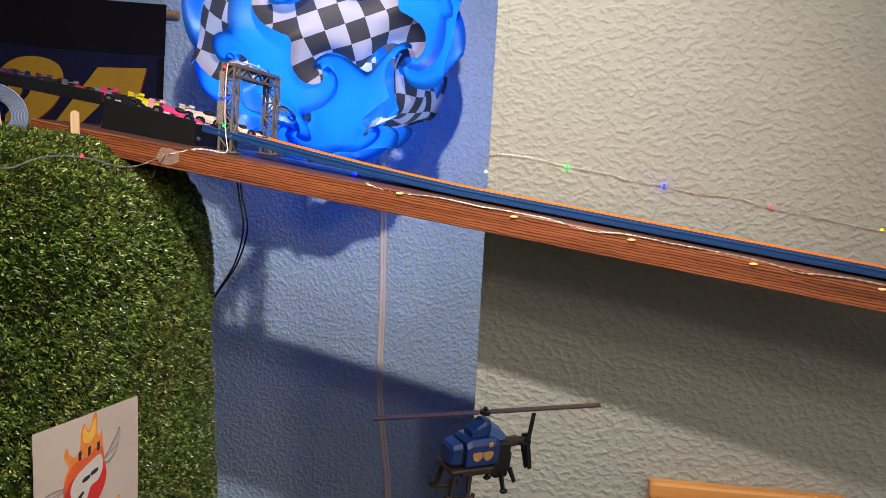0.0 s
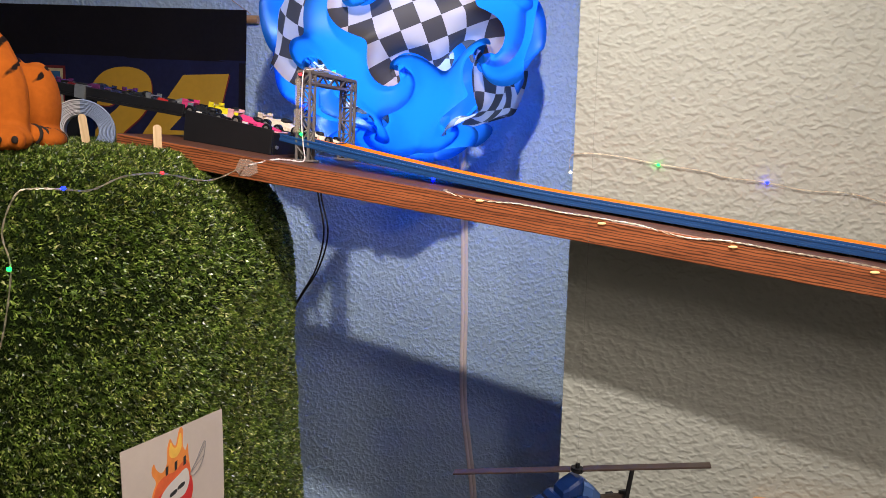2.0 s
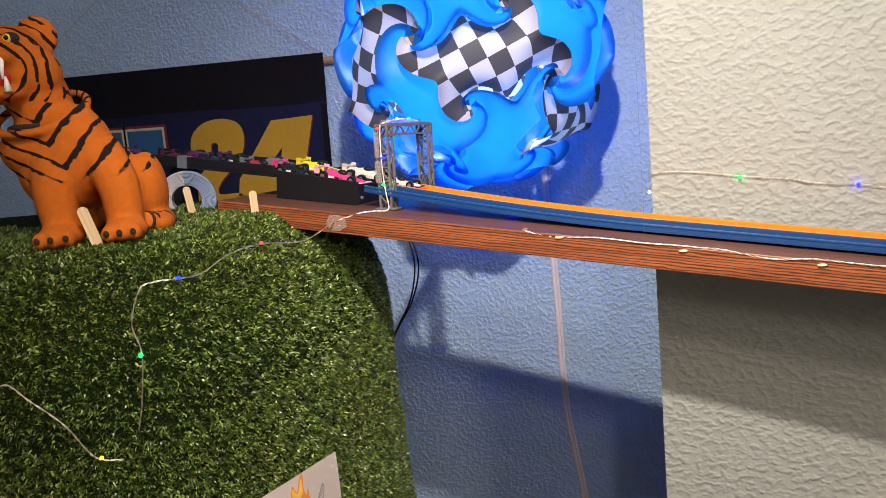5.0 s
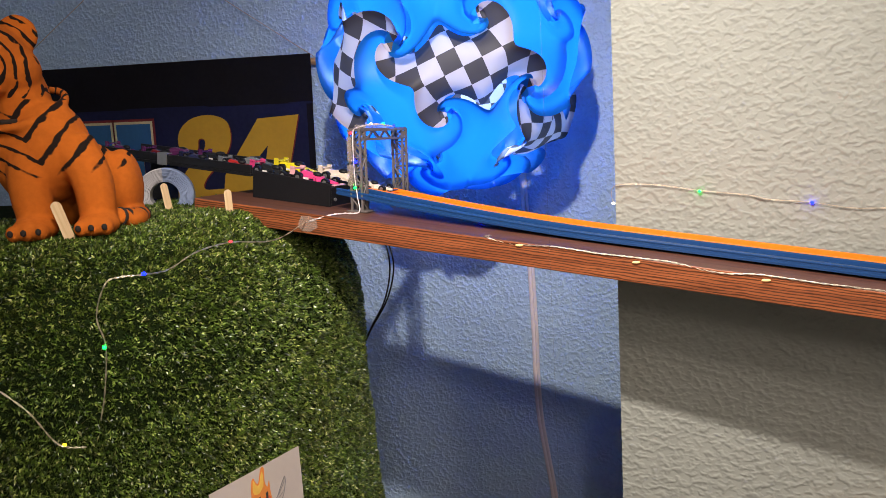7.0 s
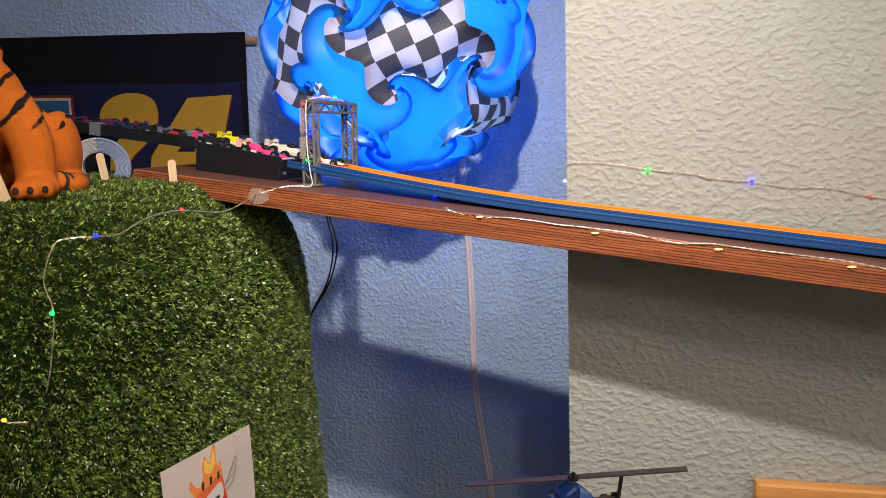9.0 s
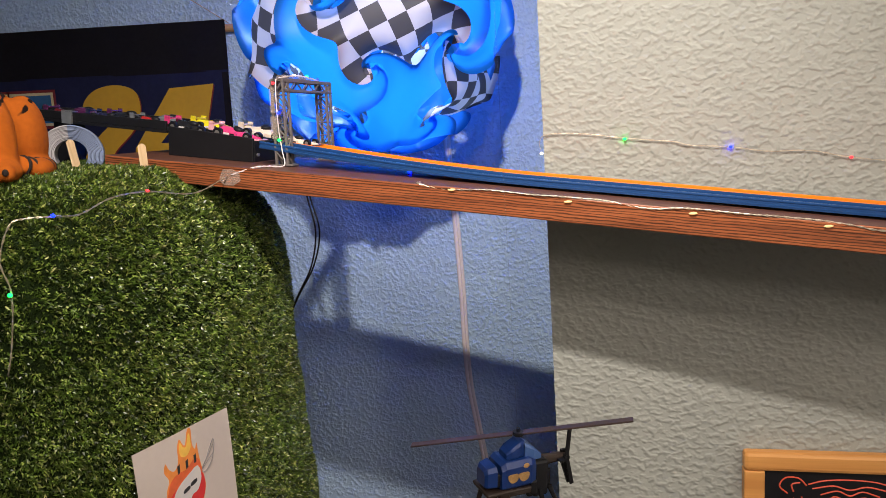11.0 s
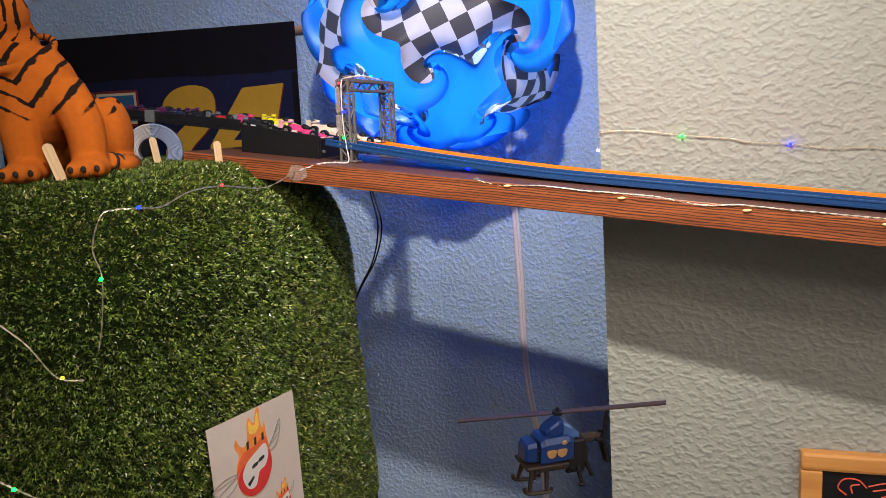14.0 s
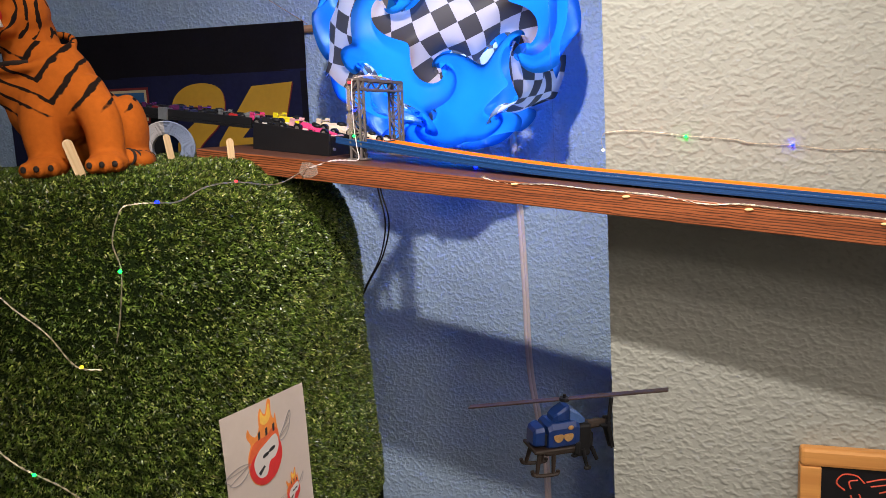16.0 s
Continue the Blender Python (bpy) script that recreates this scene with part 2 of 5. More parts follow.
def grass_material():
    m = bpy.data.materials.new("turf_blade")
    m.use_nodes = True
    t = m.node_tree
    b = t.nodes["Principled BSDF"]
    geo, ramp = t.nodes.new("ShaderNodeNewGeometry"), t.nodes.new("ShaderNodeValToRGB")
    e = ramp.color_ramp.elements
    e[0].position, e[0].color = 0.0, rgb(0.020, 0.036, 0.005)
    e[1].position, e[1].color = 1.0, rgb(0.50, 0.46, 0.20)
    for p, c in ((0.40, rgb(0.056, 0.092, 0.012)), (0.75, rgb(0.142, 0.202, 0.030)), (0.93, rgb(0.31, 0.35, 0.08))):
        n = e.new(p)
        n.color = c
    t.links.new(geo.outputs["Random Per Island"], ramp.inputs[0])
    co, patch, tuft = t.nodes.new("ShaderNodeTexCoord"), t.nodes.new("ShaderNodeTexNoise"), t.nodes.new("ShaderNodeTexNoise")
    patch.inputs["Scale"].default_value, patch.inputs["Detail"].default_value = 11.0, 2
    tuft.inputs["Scale"].default_value, tuft.inputs["Detail"].default_value = 95.0, 1
    tone, hue = t.nodes.new("ShaderNodeMapRange"), t.nodes.new("ShaderNodeMix")
    tone.inputs["From Min"].default_value, tone.inputs["From Max"].default_value = 0.35, 0.65
    tone.inputs["To Min"].default_value, tone.inputs["To Max"].default_value = 0.42, 1.38
    hue.data_type = "RGBA"
    hue.inputs["A"].default_value, hue.inputs["B"].default_value = rgb(0.80, 1.03, 1.0), rgb(1.10, 0.98, 0.95)
    for n in (patch, tuft):
        t.links.new(co.outputs["Object"], n.inputs["Vector"])
    t.links.new(patch.outputs[0], hue.inputs["Factor"])
    t.links.new(tuft.outputs[0], tone.inputs["Value"])
    first, second = t.nodes.new("ShaderNodeVectorMath"), t.nodes.new("ShaderNodeVectorMath")
    first.operation = second.operation = "MULTIPLY"
    t.links.new(ramp.outputs[0], first.inputs[0])
    t.links.new(tone.outputs[0], first.inputs[1])
    t.links.new(first.outputs[0], second.inputs[0])
    t.links.new(hue.outputs["Result"], second.inputs[1])
    t.links.new(second.outputs[0], b.inputs["Base Color"])
    b.inputs["Roughness"].default_value = 0.30
    b.inputs["Specular IOR Level"].default_value = 0.55
    return m


GRASS = grass_material()


def tiger_fur():
    """Flocked orange coat: chevrons on the chest, curved stripes on the cheeks."""
    m = material("flocked_tiger_coat", rgb(0.46, 0.112, 0.013), rough=0.95, spec=0.1, vary=0.14, scale=25, bump=0.25, bump_scale=900, dist=0.0006)
    t = m.node_tree
    b = t.nodes["Principled BSDF"]
    src = b.inputs["Base Color"].links[0].from_socket
    co, sep = t.nodes.new("ShaderNodeTexCoord"), t.nodes.new("ShaderNodeSeparateXYZ")
    t.links.new(co.outputs["Object"], sep.inputs[0])
    x, y, z = sep.outputs

    def calc(op, *args):
        n = t.nodes.new("ShaderNodeMath")
        n.operation = op
        for k, v in enumerate(args):
            if isinstance(v, (int, float)):
                n.inputs[k].default_value = v
            else:
                t.links.new(v, n.inputs[k])
        return n.outputs[0]

    def step(v, lo, hi):
        n = t.nodes.new("ShaderNodeMapRange")
        n.inputs["From Min"].default_value, n.inputs["From Max"].default_value = lo, hi
        t.links.new(v, n.inputs["Value"])
        return n.outputs[0]

    def grain(scale):
        n = t.nodes.new("ShaderNodeTexNoise")
        n.inputs["Scale"].default_value = scale
        t.links.new(co.outputs["Object"], n.inputs["Vector"])
        return calc("SUBTRACT", n.outputs[0], 0.5)
    slow, mid = grain(24), grain(70)
    # chest and flanks
    apex = calc("MULTIPLY_ADD", z, -0.5, 0.012)
    off = calc("ABSOLUTE", calc("SUBTRACT", x, apex))
    vee = calc("MULTIPLY_ADD", off, -0.66, z)
    vee = calc("ADD", vee, calc("MULTIPLY", y, -0.25))
    vee = calc("ADD", vee, calc("ADD", calc("MULTIPLY", slow, 0.014), calc("MULTIPLY", mid, 0.004)))
    body = calc("SINE", calc("MULTIPLY", vee, 2 * math.pi / 0.0225))
    body = calc("ADD", body, calc("MULTIPLY", mid, 1.0))
    body = calc("MULTIPLY", body, step(z, 0.045, 0.078))
    body = calc("MULTIPLY", body, step(calc("ADD", grain(38), calc("MULTIPLY", off, -2.2)), -0.42, -0.22))
    # face, round the mouth
    dx, dz = calc("ADD", x, 0.0796), calc("SUBTRACT", z, 0.180)
    d = calc("SQRT", calc("ADD", calc("MULTIPLY", dx, dx), calc("MULTIPLY", dz, dz)))
    ring = calc("ADD", d, calc("ADD", calc("MULTIPLY", slow, 0.012), calc("MULTIPLY", mid, 0.006)))
    face = calc("SINE", calc("MULTIPLY", ring, 2 * math.pi / 0.0092))
    face = calc("ADD", face, calc("MULTIPLY", mid, 2.2))
    face = calc("MULTIPLY", face, step(d, 0.021, 0.030))
    head = step(z, 0.150, 0.153)
    both = calc("ADD", calc("MULTIPLY", calc("MULTIPLY", face, 1.25), head), calc("MULTIPLY", body, calc("SUBTRACT", 1.0, head)))
    mx = t.nodes.new("ShaderNodeMix")
    mx.data_type = "RGBA"
    t.links.new(step(both, 0.66, 0.84), mx.inputs["Factor"])
    t.links.new(src, mx.inputs["A"])
    mx.inputs["B"].default_value = rgb(0.016, 0.010, 0.008)
    t.links.new(mx.outputs["Result"], b.inputs["Base Color"])
    return m


TIGER = tiger_fur()
EYE_YELLOW = material("glass_eye_yellow", rgb(0.75, 0.55, 0.06), rough=0.15)
EYE_BLACK = material("glass_eye_black", rgb(0.005, 0.005, 0.005), rough=0.12)
TOOTH = material("white_teeth", rgb(0.85, 0.82, 0.76), rough=0.3, vary=0.03)
# the coat's dark markings, and the painted shade inside the neck rim
MARKING_AND_SHADE = material("dark_brown_flock_and_shade", rgb(0.020, 0.011, 0.007), rough=0.9, vary=0.2)
MOUTH = material("red_mouth", rgb(0.42, 0.012, 0.012), rough=0.5, vary=0.2)
NOSE = material("pink_nose", rgb(0.46, 0.10, 0.055), rough=0.7, vary=0.1)


# ---- mesh helpers ----
def part(name, bm, mat, parent=None, label="", smooth=False, at=None):
    """Links a bmesh as one mesh object, under a thing or a part where one is given."""
    me = bpy.data.meshes.new(name)
    bm.normal_update()
    bm.to_mesh(me)
    bm.free()
    for mm in (mat if isinstance(mat, (list, tuple)) else [mat]):
        me.materials.append(mm)
    if smooth:
        me.polygons.foreach_set("use_smooth", [True] * len(me.polygons))
    ob = new(name, me)
    if at is not None:
        ob.matrix_world = at
    if parent is not None:
        ob.parent = parent
    if label:
        tagged(ob, label)
    return ob


def empty(name, m, label, category, group="", kind=""):
    ob = new(name)
    ob.empty_display_size = 0.02
    ob.matrix_world = m
    return tagged(ob, label, category, group, kind)


def box_into(bm, lo, hi, bevel=0.0, m=None):
    """A box between two corners, its edges rounded."""
    made = bmesh.ops.create_cube(bm, size=1.0)["verts"]
    c = [(a + b) / 2 for a, b in zip(lo, hi)]
    s = [b - a for a, b in zip(lo, hi)]
    for v in made:
        v.co = Vector((c[0] + v.co.x * s[0], c[1] + v.co.y * s[1], c[2] + v.co.z * s[2]))
    if bevel:
        es = list({e for v in made for e in v.link_edges})
        made = bmesh.ops.bevel(bm, geom=es, offset=bevel, segments=2, affect="EDGES", profile=0.5)["verts"]
        made = [v for v in bm.verts if v.index == -1 or v in set(made)]
    if m is not None:
        bmesh.ops.transform(bm, matrix=m, verts=list(made))
    return made


def box(lo, hi, bevel=0.0):
    bm = bmesh.new()
    box_into(bm, lo, hi, bevel)
    return bm


def rod_into(bm, a, b, r, r2=None, n=8, caps=True):
    """A straight rod from a to b."""
    a, b = Vector(a), Vector(b)
    d = (b - a).normalized()
    x = d.orthogonal().normalized()
    y = d.cross(x)
    rings = []
    for p, rr in ((a, r), (b, r if r2 is None else r2)):
        rings.append([bm.verts.new(p + rr * (math.cos(k * 2 * math.pi / n) * x + math.sin(k * 2 * math.pi / n) * y)) for k in range(n)])
    for k in range(n):
        bm.faces.new((rings[0][k], rings[0][(k + 1) % n], rings[1][(k + 1) % n], rings[1][k]))
    if caps:
        bm.faces.new(rings[0][::-1])
        bm.faces.new(rings[1])


def smooth_line(points, steps=8):
    """Points along a smooth curve through the given ones."""
    p = [Vector(q) for q in points]
    p = [2 * p[0] - p[1]] + p + [2 * p[-1] - p[-2]]
    out = []
    for i in range(1, len(p) - 2):
        for k in range(steps):
            s = k / steps
            a, b, c, d = p[i - 1], p[i], p[i + 1], p[i + 2]
            out.append(0.5 * ((2 * b) + (c - a) * s + (2 * a - 5 * b + 4 * c - d) * s * s + (3 * b - a - 3 * c + d) * s ** 3))
    return out + [p[-2]]


def tube_into(bm, line, r, n=6):
    """A round tube along a line of points; r may be a list."""
    rr = r if isinstance(r, (list, tuple)) else [r] * len(line)
    x = None
    rings = []
    for i, p in enumerate(line):
        d = (line[min(i + 1, len(line) - 1)] - line[max(i - 1, 0)]).normalized()
        x = d.orthogonal().normalized() if x is None else (x - x.dot(d) * d).normalized()
        y = d.cross(x)
        rings.append([bm.verts.new(p + rr[i] * (math.cos(k * 2 * math.pi / n) * x + math.sin(k * 2 * math.pi / n) * y)) for k in range(n)])
    for a, b in zip(rings, rings[1:]):
        for k in range(n):
            bm.faces.new((a[k], a[(k + 1) % n], b[(k + 1) % n], b[k]))
    bm.faces.new(rings[0][::-1])
    bm.faces.new(rings[-1])


def ball_into(bm, c, r, m=None, u=16, v=10):
    """An ellipsoid; r is one radius or three."""
    r = (r, r, r) if isinstance(r, (int, float)) else r
    made = bmesh.ops.create_uvsphere(bm, u_segments=u, v_segments=v, radius=1.0)["verts"]
    for w in made:
        w.co = Vector(c) + (m @ Vector((w.co.x * r[0], w.co.y * r[1], w.co.z * r[2])) if m is not None else Vector((w.co.x * r[0], w.co.y * r[1], w.co.z * r[2])))
    return made


def plate_into(bm, outline, thick, depth_axis=1, front=0.0):
    """A flat plate from a closed outline in local x and z, standing on its front plane y=front and going back by thick."""
    f = [bm.verts.new((x, front, z)) for x, z in outline]
    b = [bm.verts.new((x, front + thick, z)) for x, z in outline]
    n = len(outline)
    faces = [bm.faces.new(f), bm.faces.new(b[::-1])]
    for k in range(n):
        faces.append(bm.faces.new((f[k], b[k], b[(k + 1) % n], f[(k + 1) % n])))
    bmesh.ops.recalc_face_normals(bm, faces=faces)
    bmesh.ops.triangulate(bm, faces=faces[:2])


def curve_outline(points, steps=6):
    """A smooth closed outline through points (x, z)."""
    n = len(points)
    out = []
    for i in range(n):
        a, b, c, d = (Vector(points[(i + k) % n]) for k in (-1, 0, 1, 2))
        for k in range(steps):
            s = k / steps
            q = 0.5 * ((2 * b) + (c - a) * s + (2 * a - 5 * b + 4 * c - d) * s * s + (3 * b - a - 3 * c + d) * s ** 3)
            out.append((q.x, q.y))
    return out


# ---- the room ----
def slab(name, lo, hi, mat, label, category="wall"):
    return tagged(part(name, box(lo, hi), mat), label, category, kind="structure")


slab("wall_blue", (-2.4, 1.56, 0), (0.30, 1.68, 2.75), BLUE_WALL, "blue painted wall with rough stucco texture")
cream = part("wall_cream", box((0, 0, 0), (2.2, 0.62, 2.75)), CREAM_WALL, at=pose(0.057, 1.004, 0, 0, 0, -2.6))
tagged(cream, "cream painted projecting wall with rough stucco texture", "wall", kind="structure")
slab("wall_left", (-2.52, -2.6, 0), (-2.4, 1.68, 2.75), BLUE_WALL, "blue painted side wall of the room")
# out of view; its white is chosen to bounce light back from the right
slab("wall_right_bounce", (2.2, -2.6, 0), (2.32, 1.68, 2.75), WHITE_PAINT, "unseen side wall of the room, made white to bounce light")
slab("wall_back", (-2.52, -2.72, 0), (2.32, -2.6, 2.75), CREAM_WALL, "cream painted back wall of the room")
slab("floor", (-2.52, -2.72, -0.1), (2.32, 1.68, 0), CARPET, "brown carpeted floor", "floor")
slab("ceiling", (-2.52, -2.72, 2.75), (2.32, 1.68, 2.85), WHITE_PAINT, "white painted ceiling", "ceiling")


# ---- the grass hill ----
HC, HA, HB, HN = (-0.85, 0.88), 0.515, 0.380, 3.5


def hill_outline(a, inset=0.0):
    c, s = math.cos(a), math.sin(a)
    x = math.copysign(abs(c) ** (2 / HN), c) * (HA - inset)
    y = math.copysign(abs(s) ** (2 / HN), s) * (HB - inset)
    return HC[0] + x, HC[1] + y


def hill_profile(k):
    """Inset from the outline and height at k from 0 (foot) to 2.6 (crest centre)."""
    if k < 1:
        return -0.012 * (1 - k), 0.55 + (1.367 - 0.55) * k
    if k < 2:
        a = (k - 1) * math.pi / 2
        return 0.11 * (1 - math.cos(a)), 1.367 + 0.170 * math.sin(a)
    return 0.11 + (k - 2) / 0.6 * (0.36 - 0.11), 1.537 + 0.006 * math.sin((k - 2) * 4)


def hill_point(a, k):
    inset, z = hill_profile(k)
    x, y = hill_outline(a, inset)
    n = noise.noise(Vector((x * 7, y * 7, z * 7))) * 0.010 + noise.noise(Vector((x * 20, y * 20, z * 20))) * 0.003
    o = Vector((x - HC[0], y - HC[1], 0)).normalized()
    up = min(max(k - 1, 0), 1)
    return Vector((x, y, z)) + n * (o * (1 - up) + Vector((0, 0, 1)) * up)


def build_hill():
    bm = bmesh.new()
    ks = [i / 60 for i in range(60)] + [1 + i / 10 for i in range(10)] + [2 + i * 0.1 for i in range(6)]
    na = 220
    rows = [[bm.verts.new(hill_point(i * 2 * math.pi / na, k)) for i in range(na)] for k in ks]
    for a, b in zip(rows, rows[1:]):
        for i in range(na):
            bm.faces.new((a[i], a[(i + 1) % na], b[(i + 1) % na], b[i]))
    bm.faces.new(rows[-1])
    ob = part("grass_hill", bm, TURF_BASE_SHADE, smooth=True)
    return tagged(ob, "mound covered in green artificial grass", "hill")


build_hill()
tagged(part("table", box((-1.5, 0.3, 0.50), (-0.2, 1.55, 0.55), 0.004), BOARD_TOP), "brown wooden table under the grass mound", "table")


def build_grass():
    rng = np.random.default_rng(4)
    n = 640000
    # the stretch of the mound that the room can see: its front, its right flank and its crest
    fine = np.linspace(-2.3, 0.75, 6000)
    fx, fy = np.sign(np.cos(fine)) * np.abs(np.cos(fine)) ** (2 / HN) * HA, np.sign(np.sin(fine)) * np.abs(np.sin(fine)) ** (2 / HN) * HB
    run = np.concatenate([[0], np.cumsum(np.hypot(np.diff(fx), np.diff(fy)))])
    a = np.interp(rng.uniform(0, run[-1], n), run, fine)
    c, s = np.cos(a), np.sin(a)
    k = np.where(rng.random(n) < 0.60, rng.uniform(0.50, 1, n), 1 + 1.5 * rng.random(n) ** 0.85)
    up = np.clip(k - 1, 0, 1)
    ang = up * np.pi / 2
    inset = np.where(k < 1, -0.012 * (1 - k), np.where(k < 2, 0.11 * (1 - np.cos(ang)), 0.11 + (k - 2) / 0.6 * 0.25))
    z = np.where(k < 1, 0.55 + 0.817 * k, np.where(k < 2, 1.367 + 0.170 * np.sin(ang), 1.537 + 0.006 * np.sin((k - 2) * 4)))
    x = HC[0] + np.sign(c) * np.abs(c) ** (2 / HN) * (HA - inset)
    y = HC[1] + np.sign(s) * np.abs(s) ** (2 / HN) * (HB - inset)
    bumpy = np.array([noise.noise(Vector(q) * 7) * 0.010 + noise.noise(Vector(q) * 20) * 0.003 for q in np.stack([x, y, z], 1)])
    o = np.stack([np.sign(c) * np.abs(c) ** (2 - 2 / HN) / HA, np.sign(s) * np.abs(s) ** (2 - 2 / HN) / HB, np.zeros(n)], 1)
    o /= np.linalg.norm(o, axis=1)[:, None]
    nrm = o * np.cos(ang)[:, None] + np.array([0, 0, 1.0]) * np.sin(ang)[:, None]
    rad = np.stack([x - HC[0], y - HC[1], np.zeros(n)], 1)
    rad /= np.linalg.norm(rad, axis=1)[:, None]
    base = np.stack([x, y, z], 1) + bumpy[:, None] * (rad * (1 - up)[:, None] + np.array([0, 0, 1.0]) * up[:, None]) - 0.001 * nrm
    # tufts lean together
    cell = np.stack([np.sin(x * 510 + z * 190 + 2 * np.sin(y * 140)), np.sin(y * 490 + z * 230 + 1 + 2 * np.sin(x * 150)), np.sin(z * 530 + x * 220 + 2 + 2 * np.sin(y * 130))], 1)
    lean = rng.normal(0, 0.42, (n, 3)) + 0.60 * cell + np.array([0, 0, -0.28])
    d1 = nrm * 0.9 + lean
    d1 /= np.linalg.norm(d1, axis=1)[:, None]
    d2 = d1 + 0.55 * rng.normal(0, 1, (n, 3)) + np.array([0, 0, -0.35])
    d2 /= np.linalg.norm(d2, axis=1)[:, None]
    side = np.cross(d1, rng.normal(0, 1, (n, 3)))
    side /= np.linalg.norm(side, axis=1)[:, None]
    length = (rng.uniform(0.0034, 0.0070, n) * (1 + 0.20 * (cell[:, 0] + cell[:, 1] + cell[:, 2]) / 1.5))[:, None]
    w = rng.uniform(0.0007, 0.0011, n)[:, None]
    mid = base + d1 * length * 0.6
    tip = mid + d2 * length * 0.5
    v = np.stack([base - side * w, base + side * w, mid + side * w * 0.9, mid - side * w * 0.9, tip], 1).reshape(-1, 3)
    me = bpy.data.meshes.new("turf_blades")
    me.vertices.add(5 * n)
    me.vertices.foreach_set("co", v.astype(np.float32).ravel())
    i = np.arange(n)[:, None] * 5
    loops = np.concatenate([i + np.array([[0, 1, 2, 3]]), i + np.array([[3, 2, 4]])], 1).ravel()
    me.loops.add(7 * n)
    me.loops.foreach_set("vertex_index", loops.astype(np.int32))
    start = (np.arange(n)[:, None] * 7 + np.array([[0, 4]])).ravel()
    me.polygons.add(2 * n)
    me.polygons.foreach_set("loop_start", start.astype(np.int32))
    me.update(calc_edges=True)
    me.validate()
    me.materials.append(GRASS)
    return tagged(new("turf_blades", me), "short green artificial grass blades on the mound", "grass", kind="stuff")


build_grass()

# ---- the sloping board and its track ----
U = Vector((1, -0.14, -0.133)).normalized()
V = Vector((0.14, 1, 0)).normalized()
W = U.cross(V)
BOARD0 = Vector((0, 0.8329, 1.4605))
SLOPE = Matrix((U, V, W)).transposed().to_4x4()
SLOPE.translation = BOARD0
THICK = 0.0270


def on_board(u, v, w=0.0):
    """World place of a point u along, v across and w above the board's top."""
    return BOARD0 + U * u + V * v + W * (THICK + w)


def build_board():
    bm = box((-0.52, 0, 0), (1.0, 0.178, THICK), 0.0012)
    for f in bm.faces:
        f.material_index = 1 if f.normal.z > 0.7 else 0
    ob = part("ramp_board", bm, [BOARD_EDGE, BOARD_TOP], at=SLOPE)
    return tagged(ob, "long brown wooden ramp board with striped grain edge", "board")


build_board()


def lane_height(u):
    """How far the lanes stand off the board: they start on the launch box and come down to lie on it."""
    return 0.0030 + 0.016 * max(0.0, (0.03 - u) / 0.33) ** 1.6


def sweep_lane(prof, v0):
    bm = bmesh.new()
    rings = []
    for i in range(48):
        u = -0.322 + i * 0.0274
        h = lane_height(u)
        rings.append([bm.verts.new((u, v0 + a, THICK + h + b)) for a, b in prof])
    n = len(prof)
    for a, b in zip(rings, rings[1:]):
        for k in range(n):
            bm.faces.new((a[k], a[(k + 1) % n], b[(k + 1) % n], b[k]))
    bm.faces.new(rings[0])
    bm.faces.new(rings[-1][::-1])
    bmesh.ops.recalc_face_normals(bm, faces=bm.faces[:])
    return bm


def build_lane(name, v0, mat, label):
    half, rail = 0.0205, 0.0088
    thing = empty(name, SLOPE, label, "track", "racing lanes")
    part("bed", sweep_lane([(-half + 0.0042, 0), (half - 0.0042, 0), (half - 0.0042, 0.0032), (half - 0.006, 0.0036), (-half + 0.006, 0.0036), (-half + 0.0042, 0.0032)], v0), mat, thing)
    side = [(0.004, 0.0002), (0.004, rail - 0.0012), (0.0028, rail), (0.0008, rail), (0, rail - 0.001), (0, 0.0066), (0.0007, 0.0061), (0.0007, 0.0032), (0, 0.0027), (0.0004, 0.0002)]
    part("rail", sweep_lane([(-half + a, b) for a, b in side], v0), mat, thing)
    part("rail", sweep_lane([(half - a, b) for a, b in side], v0), mat, thing)
    for u in (0.06, 0.30, 0.54, 0.78):
        part("joint_tab", box((u - 0.02, v0 - 0.008, THICK), (u + 0.02, v0 + 0.008, THICK + 0.0029)), BLACK_PLASTIC, thing)


build_lane("race_track", 0.0705, TRACK_BLUE, "glossy blue plastic toy race track lane")
build_lane("race_track", 0.1145, TRACK_ORANGE, "bright orange plastic toy race track lane")


def flat_pose(u, v, w=0.0, level=1.0):
    """A pose on the board, with x along it."""
    m = SLOPE.copy()
    m.translation = on_board(u, v, w)
    return m


